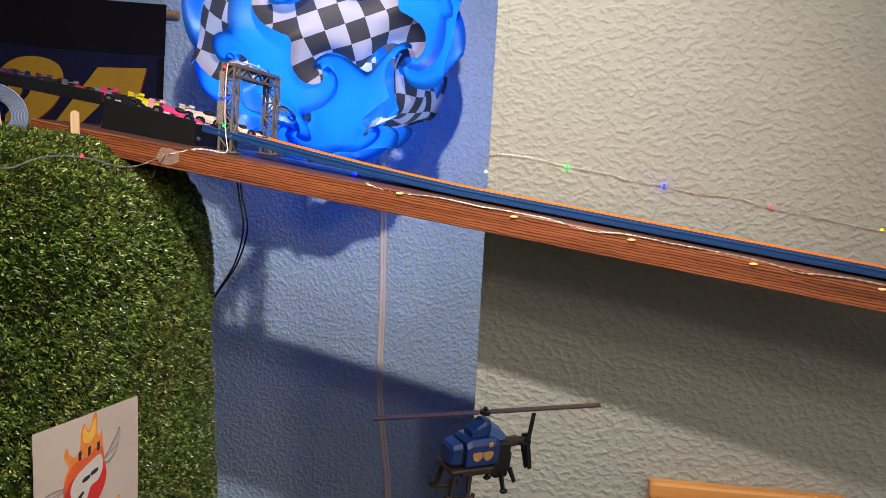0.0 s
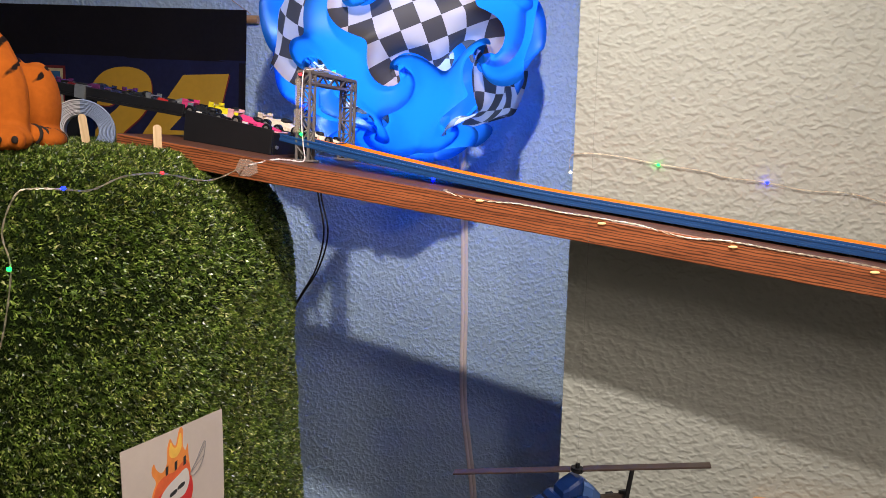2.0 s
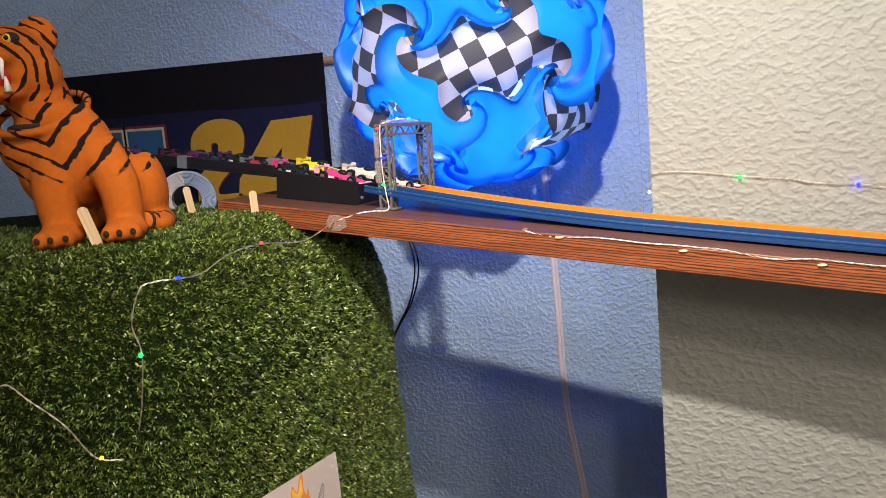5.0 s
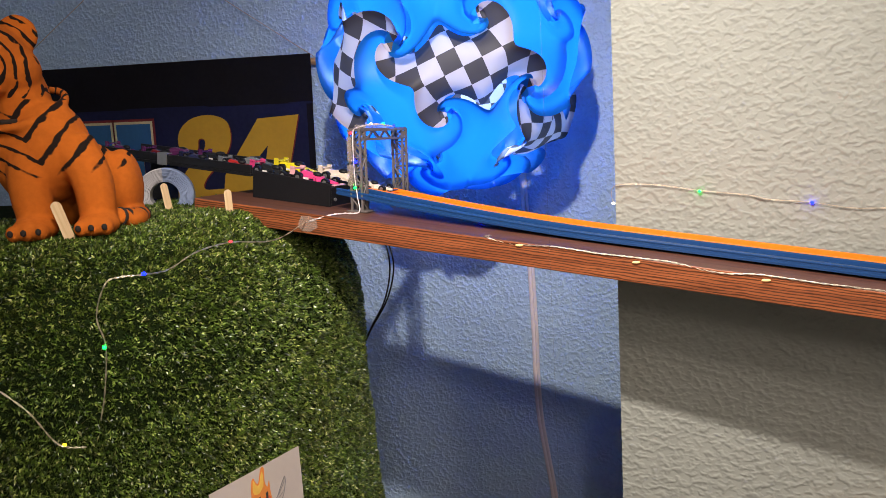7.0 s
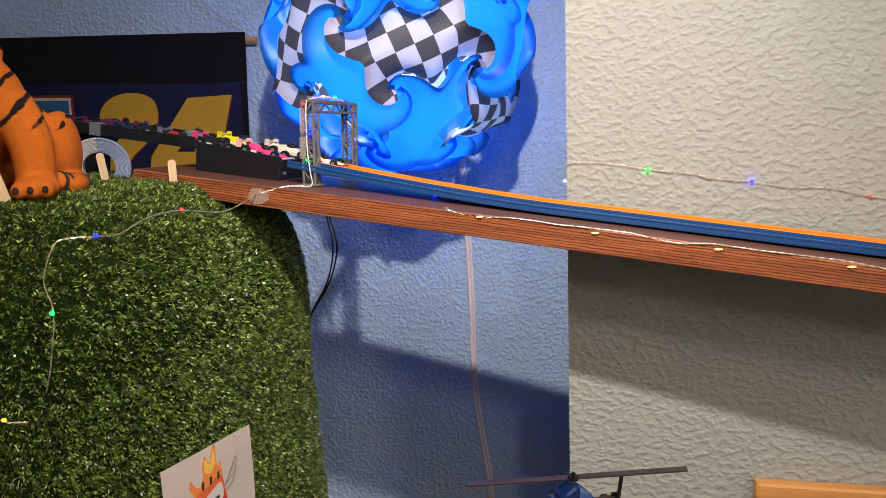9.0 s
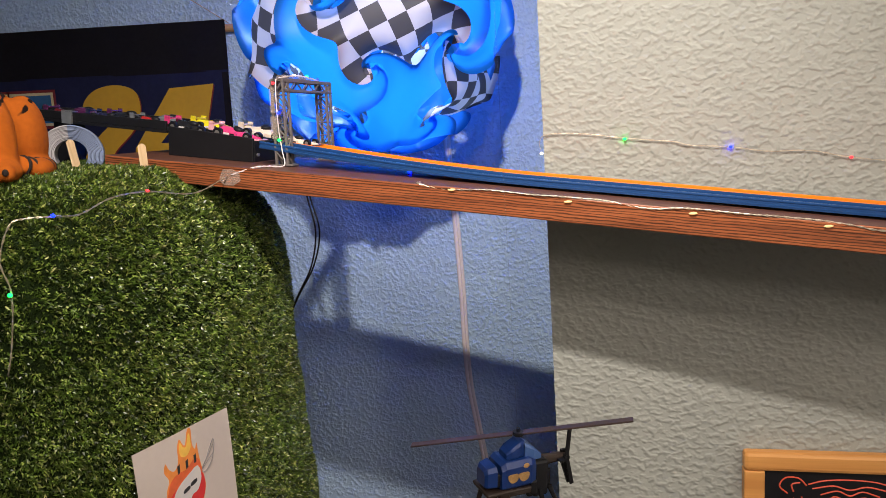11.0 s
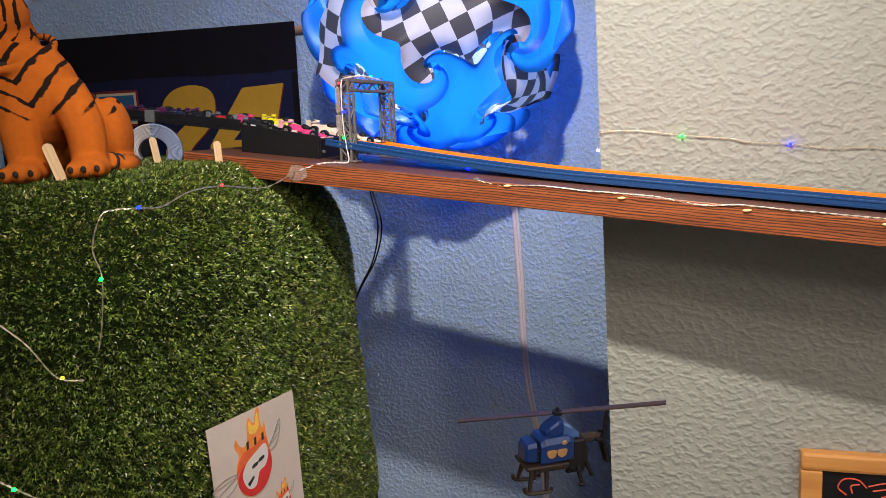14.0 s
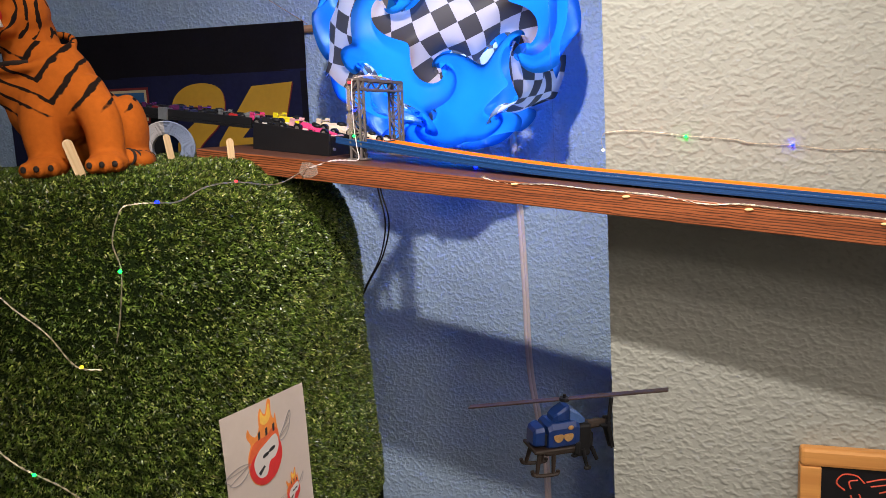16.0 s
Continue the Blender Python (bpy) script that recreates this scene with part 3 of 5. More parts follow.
def build_launch_box():
    thing = empty("launch_box", flat_pose(-0.469, 0.062), "black plastic launch box at the head of the track", "toy")
    L, D, H = 0.130, 0.108, 0.039

    def add(name, bm, mat, label=""):
        for v in bm.verts:
            v.co.z *= 1 - 0.20 * v.co.x / L
        return part(name, bm, mat, thing, label)
    add("front_panel", box((0, 0, 0), (L, 0.004, H), 0.0008), BLACK_PLASTIC)
    add("back_panel", box((0, D - 0.004, 0), (L, D, H), 0.0008), BLACK_PLASTIC)
    add("end_panel", box((0, 0.0045, 0), (0.004, D - 0.0045, H - 0.004), 0.0008), BLACK_PLASTIC)
    add("end_panel", box((L - 0.004, 0.0045, 0), (L, D - 0.0045, H - 0.006), 0.0008), BLACK_PLASTIC)
    add("deck", box((0.0045, 0.0045, H - 0.012), (L - 0.0045, D - 0.0045, H - 0.008)), BLACK_PLASTIC)
    bm = bmesh.new()
    rod_into(bm, (L, 0.012, 0.012), (L + 0.002, 0.012, 0.012), 0.0028, n=12)
    add("screw", bm, SILVER, "small silver screw")


build_launch_box()

TRAY_DIR = Vector((-0.150, 0.021, 0.0225)).normalized()


def tray_pose(d, v, w=0.0):
    """A place d back along the queue tray, v across it."""
    m = Matrix((-TRAY_DIR, V, (-TRAY_DIR).cross(V))).transposed().to_4x4()
    m.translation = Vector((-0.447, 0.956, 1.578)) + TRAY_DIR * d + V * v + m.to_3x3() @ Vector((0, 0, w))
    return m


def build_tray():
    thing = empty("queue_tray", tray_pose(0.30, 0), "black plastic tray with toy cars queued in it", "toy")
    add = lambda name, bm, mat=BLACK_PLASTIC, label="": part(name, bm, mat, thing, label)
    add("base", box((0, 0, 0), (0.30, 0.092, 0.004), 0.0006))
    add("side_rail", box((0, 0, 0.0042), (0.30, 0.004, 0.016), 0.0006))
    add("side_rail", box((0, 0.088, 0.0042), (0.30, 0.092, 0.016), 0.0006))
    bm = bmesh.new()
    box_into(bm, (0.128, -0.003, 0.000), (0.145, -0.0005, 0.0165))
    box_into(bm, (0.128, -0.003, 0.0168), (0.145, 0.010, 0.0178))
    add("clip", bm, SILVER, "silver metal clip")
    add("support", box((0.08, 0.03, -0.062), (0.11, 0.06, -0.0005), 0.001))


build_tray()


def build_gate():
    """A lattice arch over both lanes."""
    m = Matrix((Vector((0.985, -0.137, 0)), V, Vector((0.137 * 0.14, 0, 0)) + Vector((0.06, 0, 1)))).transposed().to_4x4()
    m.translation = on_board(-0.297, 0.052)
    thing = empty("finish_gate", m, "grey lattice gate arch standing over the track", "gate")
    high, wide, s = 0.106, 0.134, 0.013

    def leg(y):
        bm = bmesh.new()
        for dx in (0, 0.016):
            for dy in (0, s):
                box_into(bm, (dx - 0.0014, y + dy - 0.0014, 0), (dx + 0.0014, y + dy + 0.0014, high))
        for dy in (0, s):
            for i in range(6):
                z0, z1 = i * high / 6, (i + 1) * high / 6
                a, b = ((0, 0.016) if i % 2 else (0.016, 0))
                rod_into(bm, (a, y + dy, z0), (b, y + dy, z1), 0.0011, n=5)
                rod_into(bm, (0, y + dy, z1), (0.016, y + dy, z1), 0.0009, n=5)
        for dx in (0, 0.016):
            for i in range(6):
                z0, z1 = i * high / 6, (i + 1) * high / 6
                a, b = ((0, s) if i % 2 else (s, 0))
                rod_into(bm, (dx, y + a, z0), (dx, y + b, z1), 0.0011, n=5)
        return bm

    part("leg", leg(0), GREY_PRINT, thing)
    part("leg", leg(wide - s), GREY_PRINT, thing)
    bm = bmesh.new()
    for dx in (0, 0.016):
        for dz in (high - 0.012, high):
            box_into(bm, (dx - 0.0014, -0.002, dz - 0.0014), (dx + 0.0014, wide + 0.002, dz + 0.0014))
        for i in range(8):
            y0, y1 = i * wide / 8, (i + 1) * wide / 8
            a, b = ((0, 0.012) if i % 2 else (0.012, 0))
            rod_into(bm, (dx, y0, high - 0.012 + a), (dx, y1, high - 0.012 + b), 0.0010, n=5)
    box_into(bm, (-0.001, 0.0, high + 0.0015), (0.017, wide, high + 0.0028))
    part("crossbeam", bm, GREY_PRINT, thing)
    for y in (-0.003, wide + 0.003 - 0.018):
        part("foot", box((-0.008, y, -0.0008), (0.024, y + 0.018, 0.0016), 0.0006), GREY_PRINT, thing)
    bm = bmesh.new()
    box_into(bm, (-0.003, -0.0045, 0.034), (0.006, -0.0025, 0.062), 0.0008)
    box_into(bm, (-0.002, -0.0045, 0.066), (0.005, -0.0025, 0.098), 0.0008)
    part("tape_strip", bm, TAPE, thing, "strips of clear tape over the wire")
    bm = bmesh.new()
    box_into(bm, (0.0, 0.012, high + 0.003), (0.014, 0.088, high + 0.0075), 0.002)
    part("tape_strip", bm, TAPE, thing, "strips of clear tape over the wire")
    def wire_point(p):
        return m @ Vector(p)
    return wire_point


GATE = build_gate()


# ---- toy cars ----
def build_car(m, paint, second, label, style):
    thing = empty("toy_car", m, label, "toy car", "toy cars on the launch ramp")
    bm = bmesh.new()
    if style == "formula":
        stations = [(-0.033, 0.009, 0.006, 0.009), (-0.022, 0.011, 0.012, 0.016), (-0.006, 0.010, 0.010, 0.014), (0.006, 0.008, 0.006, 0.010), (0.022, 0.004, 0.006, 0.008), (0.034, 0.003, 0.005, 0.006)]
    elif style == "coupe":
        stations = [(-0.034, 0.013, 0.009, 0.011), (-0.026, 0.014, 0.012, 0.013), (-0.014, 0.012, 0.017, 0.018), (0.002, 0.012, 0.017, 0.018), (0.012, 0.014, 0.011, 0.012), (0.030, 0.013, 0.008, 0.009), (0.035, 0.011, 0.006, 0.007)]
    else:
        stations = [(-0.034, 0.011, 0.011, 0.016), (-0.020, 0.012, 0.012, 0.015), (-0.004, 0.010, 0.014, 0.017), (0.010, 0.012, 0.010, 0.012), (0.026, 0.012, 0.007, 0.009), (0.036, 0.009, 0.005, 0.006)]
    rings = []
    for x, hw, zs, zt in stations:
        rings.append([bm.verts.new(q) for q in ((x, -hw, 0.0035), (x, hw, 0.0035), (x, hw, zs * 0.75), (x, hw * 0.72, zs), (x, hw * 0.3, zt), (x, -hw * 0.3, zt), (x, -hw * 0.72, zs), (x, -hw, zs * 0.75))])
    for a, b in zip(rings, rings[1:]):
        for k in range(8):
            bm.faces.new((a[k], b[k], b[(k + 1) % 8], a[(k + 1) % 8]))
    bm.faces.new(rings[0])
    bm.faces.new(rings[-1][::-1])
    bmesh.ops.recalc_face_normals(bm, faces=bm.faces[:])
    part("body", bm, paint, thing, smooth=False)
    for x, r in ((-0.0225, 0.0068), (0.022, 0.0058)):
        for y in (-0.0135, 0.0135):
            bm = bmesh.new()
            rod_into(bm, (x, y - 0.003, r), (x, y + 0.003, r), r, n=14)
            wheel = part("wheel", bm, BLACK_PLASTIC, thing)
            bm = bmesh.new()
            rod_into(bm, (x, y - 0.0034, r), (x, y + 0.0034, r), r * 0.5, n=10)
            part("rim", bm, SILVER, wheel, "silver rim")
    if style in ("formula", "wedge"):
        bm = bmesh.new()
        box_into(bm, (-0.038, -0.013, 0.0165), (-0.030, 0.013, 0.018))
        for y in (-0.013, 0.0115):
            box_into(bm, (-0.038, y, 0.009), (-0.030, y + 0.0015, 0.0205))
        part("rear_wing", bm, second, thing)
        part("front_wing", box((0.031, -0.014, 0.0025), (0.038, 0.014, 0.004), 0.0005), second, thing)
        part("side_pod", box((-0.016, -0.0135, 0.004), (0.004, -0.0085, 0.0095), 0.0012), paint, thing)
        part("side_pod", box((-0.016, 0.0085, 0.004), (0.004, 0.0135, 0.0095), 0.0012), paint, thing)
        for y in (-0.0139, 0.0134):
            part("side_decal", box((-0.0145, y, 0.0055), (-0.0060, y + 0.0005, 0.0082)), PAPER_WHITE, thing, "pale printed side decal")
            part("side_decal", box((-0.0045, y, 0.0055), (0.0020, y + 0.0005, 0.0075)), BLACK_PLASTIC, thing, "dark printed side decal")
    bm = bmesh.new()
    ball_into(bm, (-0.001, 0, 0.0125 if style == "formula" else 0.0155), (0.008, 0.005 if style == "formula" else 0.009, 0.004), u=10, v=6)
    part("cockpit", bm, BLACK_PLASTIC, thing, smooth=True)
    for y in (-0.0085, 0.0085):
        bm = bmesh.new()
        rod_into(bm, (0.022, y * 0.4, 0.0072), (0.022, y * 1.3, 0.0062), 0.0008, n=6)
        part("axle_arm", bm, BLACK_PLASTIC, thing)
    return thing


def enamel(name, c):
    return material(name, c, rough=0.25, vary=0.08, coat=0.4)


PINK, HOTPINK = enamel("pink_enamel", rgb(0.66, 0.05, 0.19)), enamel("pale_pink_enamel", rgb(0.82, 0.42, 0.46))
CREAM_E, YELLOW_E = enamel("cream_enamel", rgb(0.78, 0.64, 0.52)), enamel("yellow_enamel", rgb(0.80, 0.66, 0.02))
PURPLE_E, MAROON_E = enamel("purple_enamel", rgb(0.10, 0.02, 0.09)), enamel("maroon_enamel", rgb(0.12, 0.012, 0.018))
NAVY_E, RED_E = enamel("navy_enamel", rgb(0.018, 0.02, 0.06)), enamel("red_enamel", rgb(0.35, 0.02, 0.02))
GREY_E, BLACK_E = enamel("grey_enamel", rgb(0.15, 0.16, 0.17)), enamel("black_enamel", rgb(0.012, 0.012, 0.014))


def box_pose(u, v):
    """On the launch box's deck, which falls towards the lanes."""
    m = flat_pose(u, v, 0.0315 * (1 - 0.20 * (u + 0.469) / 0.130))
    return m @ Matrix.Rotation(radians(2.8), 4, "Y")


build_car(box_pose(-0.376, 0.086), PINK, HOTPINK, "hot pink toy formula racing car", "formula")
build_car(box_pose(-0.362, 0.135), CREAM_E, CREAM_E, "cream toy racing car with tail wing", "wedge")
build_car(box_pose(-0.446, 0.086), BLACK_E, PINK, "black toy racing car with pink tail wing", "formula")
build_car(box_pose(-0.440, 0.135), YELLOW_E, YELLOW_E, "bright yellow toy racing car", "wedge")
for d, v, a, b, lab, st in ((0.035, 0.024, RED_E, GREY_E, "dark red toy racing car with grey wing", "formula"), (0.040, 0.068, GREY_E, BLACK_E, "grey toy sports car", "coupe"),
                            (0.110, 0.024, NAVY_E, NAVY_E, "navy blue toy racing car", "formula"), (0.112, 0.068, BLACK_E, PURPLE_E, "black toy racing car with purple wing", "wedge"),
                            (0.185, 0.024, MAROON_E, PURPLE_E, "maroon toy racing car", "formula"), (0.190, 0.068, PURPLE_E, PURPLE_E, "dark purple toy sports car", "coupe"),
                            (0.262, 0.024, PURPLE_E, PURPLE_E, "purple toy racing car with tail wing", "formula")):
    build_car(tray_pose(d, v, 0.0042), a, b, lab, st).scale = (0.9, 0.9, 0.9)
build_car(flat_pose(-0.300, 0.1145, 0.0225), CREAM_E, BLACK_E, "small cream and black toy racing car", "formula").scale = (0.85, 0.85, 0.85)


# ---- the swirl lamp ----
def build_lamp():
    thing = empty("swirl_lamp", Matrix.Translation(LAMP), "round lamp of interlocking blue and checkered plastic sheets, lit from inside", "lamp")
    g = (1 + 5 ** 0.5) / 2
    ico = [Vector(v).normalized() for v in [(0, s * 1, t * g) for s in (1, -1) for t in (1, -1)] + [(s * 1, t * g, 0) for s in (1, -1) for t in (1, -1)] + [(t * g, 0, s * 1) for s in (1, -1) for t in (1, -1)]]
    dod = [Vector(v).normalized() for v in [(a, b, c) for a in (1, -1) for b in (1, -1) for c in (1, -1)]] + [Vector(v).normalized() for v in
           [(a / g, 0, b * g) for a in (1, -1) for b in (1, -1)] + [(b * g, a / g, 0) for a in (1, -1) for b in (1, -1)] + [(0, b * g, a / g) for a in (1, -1) for b in (1, -1)]]
    # turn the figure so that two of its five-fold corners face the room as they hang
    out = (Vector((0.091, 0.019, 1.623)) - LAMP).normalized()
    right = Vector((0.957, 0.286, -0.053))
    right = (right - right.dot(out) * out).normalized()
    up = out.cross(right)
    def facing(x, y):
        return (right * x + up * y + out * math.sqrt(max(0, 1 - x * x - y * y))).normalized()
    pa, pb = facing(-0.41, 0.125), facing(0.545, -0.20)
    ia = ico[0]
    ib = min((v for v in ico if v != ia), key=lambda v: abs(v.dot(ia) - 0.4472))
    def triad(p, q):
        x = (p + q).normalized()
        z = p.cross(q).normalized()
        return Matrix((x, z.cross(x), z)).transposed()
    turn = triad(pa, pb) @ triad(ia, ib).inverted()
    ico, dod = [turn @ v for v in ico], [turn @ v for v in dod]
    corners = [(v, 0.40, -3.0) for v in ico] + [(v, 0.31, 4.0) for v in dod]

    def warp(p):
        """Swirl the sphere about each corner."""
        for axis, reach, most in corners:
            c = p.dot(axis)
            if c > 0.9:
                a = math.acos(min(1, c))
                if a < reach:
                    s = 1 - a / reach
                    p = Matrix.Rotation(most * s ** 1.9, 3, axis) @ p
        return p

    faces = []
    for i, a in enumerate(ico):
        for b in ico[i + 1:]:
            if abs(a.dot(b) - 0.4472) < 0.02:
                c = (a + b).normalized()
                q = sorted(dod, key=lambda v: -v.dot(c))[:2]
                if (b - a).cross(q[0] - a).dot(c) > 0:
                    q = q[::-1]
                faces.append((a, q[0], b, q[1], c))
    checks = [facing(0.08, -0.05), facing(0.70, -0.50), facing(-0.72, -0.02)]
    chosen = {max(range(len(faces)), key=lambda k: faces[k][4].dot(w)) for w in checks}
    back = [k for k in range(len(faces)) if faces[k][4].dot(out) < -0.2]
    chosen |= set(back[::4])
    N = 44
    R = 0.210
    for k, (a, q0, b, q1, c) in enumerate(faces):
        bm = bmesh.new()
        uvl = bm.loops.layers.uv.new("uv")
        grid, where = [], {}
        ex = (b - a).normalized()
        ey = c.cross(ex)
        for i in range(N + 1):
            row = []
            for j in range(N + 1):
                s, t = -0.07 + 1.14 * i / N, j / N
                # s runs from a to q0 (and q1 to b) and on under the neighbours, t from a to q1
                p = (a * (1 - s) * (1 - t) + q0 * s * (1 - t) + b * s * t + q1 * (1 - s) * t)
                flat = p.normalized()
                # a round eye is left open at each corner
                for v, eye in ((a, 0.074), (b, 0.074), (q0, 0.058), (q1, 0.058)):
                    near = flat.angle(v, 0)
                    if near < eye:
                        away = (flat - v * flat.dot(v)) if near > 1e-4 else (c - v * c.dot(v))
                        flat = (v * math.cos(eye) + away.normalized() * math.sin(eye)).normalized()
                w = warp(flat)
                # edges at t=0 and t=1 ride over, edges at s=0 and s=1 tuck under, and the sheet bows between
                over, under = abs(2 * t - 1) ** 2.4, abs(2 * s - 1) ** 2.4
                bow = math.sin(math.pi * min(max(s, 0), 1))
                r = R * (1 + (0.030 + 0.115 * bow ** 1.5) * over - 0.045 * under) + 0.010 * bow * math.sin(math.pi * t)
                v = bm.verts.new(w * r)
                where[v] = (w.dot(ex), w.dot(ey))
                row.append(v)
            grid.append(row)
        for i in range(N):
            for j in range(N):
                quad = (grid[i][j], grid[i + 1][j], grid[i + 1][j + 1], grid[i][j + 1])
                if len({tuple(round(x, 5) for x in v.co) for v in quad}) < 3:
                    continue
                f = bm.faces.new(quad)
                for loop in f.loops:
                    x, y = where[loop.vert]
                    ca, sa = math.cos(0.785), math.sin(0.785)
                    loop[uvl].uv = ((x * ca - y * sa) * 7.2 + 20, (x * sa + y * ca) * 7.2 + 20)
        bmesh.ops.delete(bm, geom=[v for v in bm.verts if not v.link_faces], context="VERTS")
        if k in chosen:
            part("sheet", bm, LAMP_CHECKER, thing, "black and white checkered plastic sheet", smooth=True)
        else:
            part("sheet", bm, LAMP_BLUE, thing, smooth=True)
    bm = bmesh.new()
    rod_into(bm, (0, 0, 0.14), (0, 0, 0.205), 0.016, n=16)
    part("socket", bm, WHITE_PAINT, thing)
    bm = bmesh.new()
    tube_into(bm, smooth_line([(0.0, 0, 0.20), (0.04, 0.03, 0.30), (0.05, 0.06, 0.6), (0.05, 0.06, 0.99)]), 0.003)
    part("hanging_cord", bm, CORD, thing)


build_lamp()

cord_line = smooth_line([(-0.165, 1.552, 1.95), (-0.156, 1.552, 1.51), (-0.149, 1.552, 1.37), (-0.145, 1.552, 1.20), (-0.145, 1.552, 1.08), (-0.141, 1.552, 0.985), (-0.130, 1.552, 0.90), (-0.116, 1.552, 0.79), (-0.114, 1.552, 0.68), (-0.11, 1.55, 0.3), (-0.1, 1.54, 0.01)])
power_cord = empty("power_cord", Matrix.Translation(cord_line[-1]), "pale pink twin-strand power cord hanging down the blue wall", "cord")
for dx in (-0.0036, 0.0036):
    bm = bmesh.new()
    tube_into(bm, [p - cord_line[-1] + Vector((dx, 0, 0)) for p in cord_line], 0.0042, 8)
    part("strand", bm, CORD, power_cord, smooth=True)
for dx, bow in ((0.0, 0.0), (0.005, 0.007)):
    bm = bmesh.new()
    tube_into(bm, smooth_line([(-0.352 + dx, 1.2, 1.50), (-0.346 + dx, 1.2, 1.455), (-0.338 + bow, 1.2, 1.40), (-0.352 + bow * 0.6, 1.2, 1.34), (-0.384 + dx * 0.3, 1.2, 1.285), (-0.43, 1.2, 1.2)]), 0.0016, 6)
    tagged(part("black_cable", bm, DARK_CABLE, smooth=True), "thin black cable hanging behind the mound", "cable", "black cables")


# ---- the flag ----
def build_flag():
    m = pose(-0.617, 1.538, 1.814, 0, 2.0, 0)
    thing = empty("racing_flag", m, "dark navy racing flag with yellow number 24 hung on the wall", "flag")
    def cloth(x0, x1, z0, z1, nx, nz):
        bm = bmesh.new()
        grid = [[bm.verts.new((x0 + (x1 - x0) * i / nx, 0.0007 * math.sin(i * 0.9) + 0.0005 * math.sin(j + i * 0.3), z0 + (z1 - z0) * j / nz)) for j in range(nz + 1)] for i in range(nx + 1)]
        back = [[bm.verts.new(v.co + Vector((0, 0.0012, 0))) for v in col] for col in grid]
        for i in range(nx):
            for j in range(nz):
                bm.faces.new((grid[i][j], grid[i + 1][j], grid[i + 1][j + 1], grid[i][j + 1]))
                bm.faces.new((back[i][j], back[i][j + 1], back[i + 1][j + 1], back[i + 1][j]))
        return bm
    part("cloth", cloth(-0.84, 0, -0.46, -0.100, 40, 12), FLAG_NAVY, thing, smooth=True)
    part("sleeve", cloth(-0.84, 0.001, -0.103, 0.004, 40, 4), FLAG_BLACK, thing, "black pole sleeve along the top", smooth=True)
    part("hem", box((-0.014, -0.0022, -0.46), (0.001, -0.0008, -0.105)), FLAG_BLACK, thing, "black stitched hem")
    bm = bmesh.new()
    rod_into(bm, (-0.86, 0.0115, -0.013), (0.022, 0.0115, -0.013), 0.0085, n=14)
    part("pole", bm, POLE_WOOD, thing, "round wooden pole end")

    def print_on(name, outline, mat, front, label=""):
        bm = bmesh.new()
        plate_into(bm, outline, 0.0008, front=front)
        part(name, bm, mat, thing, label)
    four = [(-0.036, -0.128), (-0.140, -0.134), (-0.235, -0.262), (-0.242, -0.302), (-0.150, -0.302), (-0.160, -0.345), (-0.085, -0.345), (-0.078, -0.302), (-0.055, -0.302), (-0.048, -0.250), (-0.066, -0.250)]
    four_hole = [(-0.118, -0.196), (-0.130, -0.252), (-0.172, -0.252)]
    two = curve_outline([(-0.352, -0.200), (-0.352, -0.160), (-0.318, -0.130), (-0.265, -0.122), (-0.222, -0.138), (-0.214, -0.180), (-0.235, -0.222), (-0.285, -0.268), (-0.292, -0.296), (-0.232, -0.298), (-0.240, -0.345), (-0.330, -0.348), (-0.372, -0.340), (-0.368, -0.290), (-0.330, -0.240), (-0.290, -0.205), (-0.284, -0.180), (-0.300, -0.178), (-0.308, -0.205)], 5)
    grow = lambda o, d: [(x + d * 0.9, z - d) for x, z in o]
    print_on("number_shadow", grow(four, 0.0025), FLAG_RED, -0.0015, "dark red edge of the number")
    print_on("number_shadow", grow(two, 0.0025), FLAG_RED, -0.0015, "dark red edge of the number")
    print_on("number_four", four, FLAG_YELLOW, -0.0019, "yellow number 4")
    print_on("number_hole", four_hole, FLAG_NAVY, -0.0023)
    print_on("number_two", two, FLAG_YELLOW, -0.0019, "yellow number 2")
    for x0, x1 in ((-0.425, -0.535), (-0.540, -0.650), (-0.655, -0.730)):
        for mat, d, f in ((FLAG_RED, -0.006, -0.0015), (FLAG_CREAM, 0.0, -0.0019), (FLAG_BLUE, 0.006, -0.0023)):
            a, b = x1 + d, x0 - d
            w = (x0 - x1) * 0.30
            bar = [(a, -0.131 - d), (b, -0.131 - d), (b, -0.205 + d), (b - w + d, -0.205 + d), (b - w + d, -0.33), (a + w - d, -0.33), (a + w - d, -0.205 + d), (a, -0.205 + d)]
            print_on("printed_bar", bar, mat, f)
    bm = bmesh.new()
    nail = Vector((-0.42, 0.006, 0.27))
    rod_into(bm, (0.010, 0.002, -0.004), nail, 0.0007, n=5)
    rod_into(bm, (-0.848, 0.002, -0.004), nail, 0.0007, n=5)
    part("hanging_string", bm, POLE_WOOD, thing)


build_flag()


# ---- sticks and ribbon roll on the mound ----
def build_stick(place, rx, ry, rz, length=0.052, w=0.0095):
    n = 8
    out = [(-w / 2, -0.02), (w / 2, -0.02)] + [(w / 2 * math.cos(i * math.pi / n), length - w / 2 + w / 2 * math.sin(i * math.pi / n)) for i in range(n + 1)]
    bm = bmesh.new()
    plate_into(bm, out, 0.0022)
    tagged(part("craft_stick", bm, STICK_WOOD, at=pose(*place, rx, ry, rz)), "pale wooden craft stick stuck upright in the grass", "stick", "sticks in the grass")


build_stick((-0.437, 0.878, 1.530), 0, 0, 24, 0.036)
build_stick((-0.488, 0.660, 1.523), 0, -14, 38, 0.054, 0.0105)
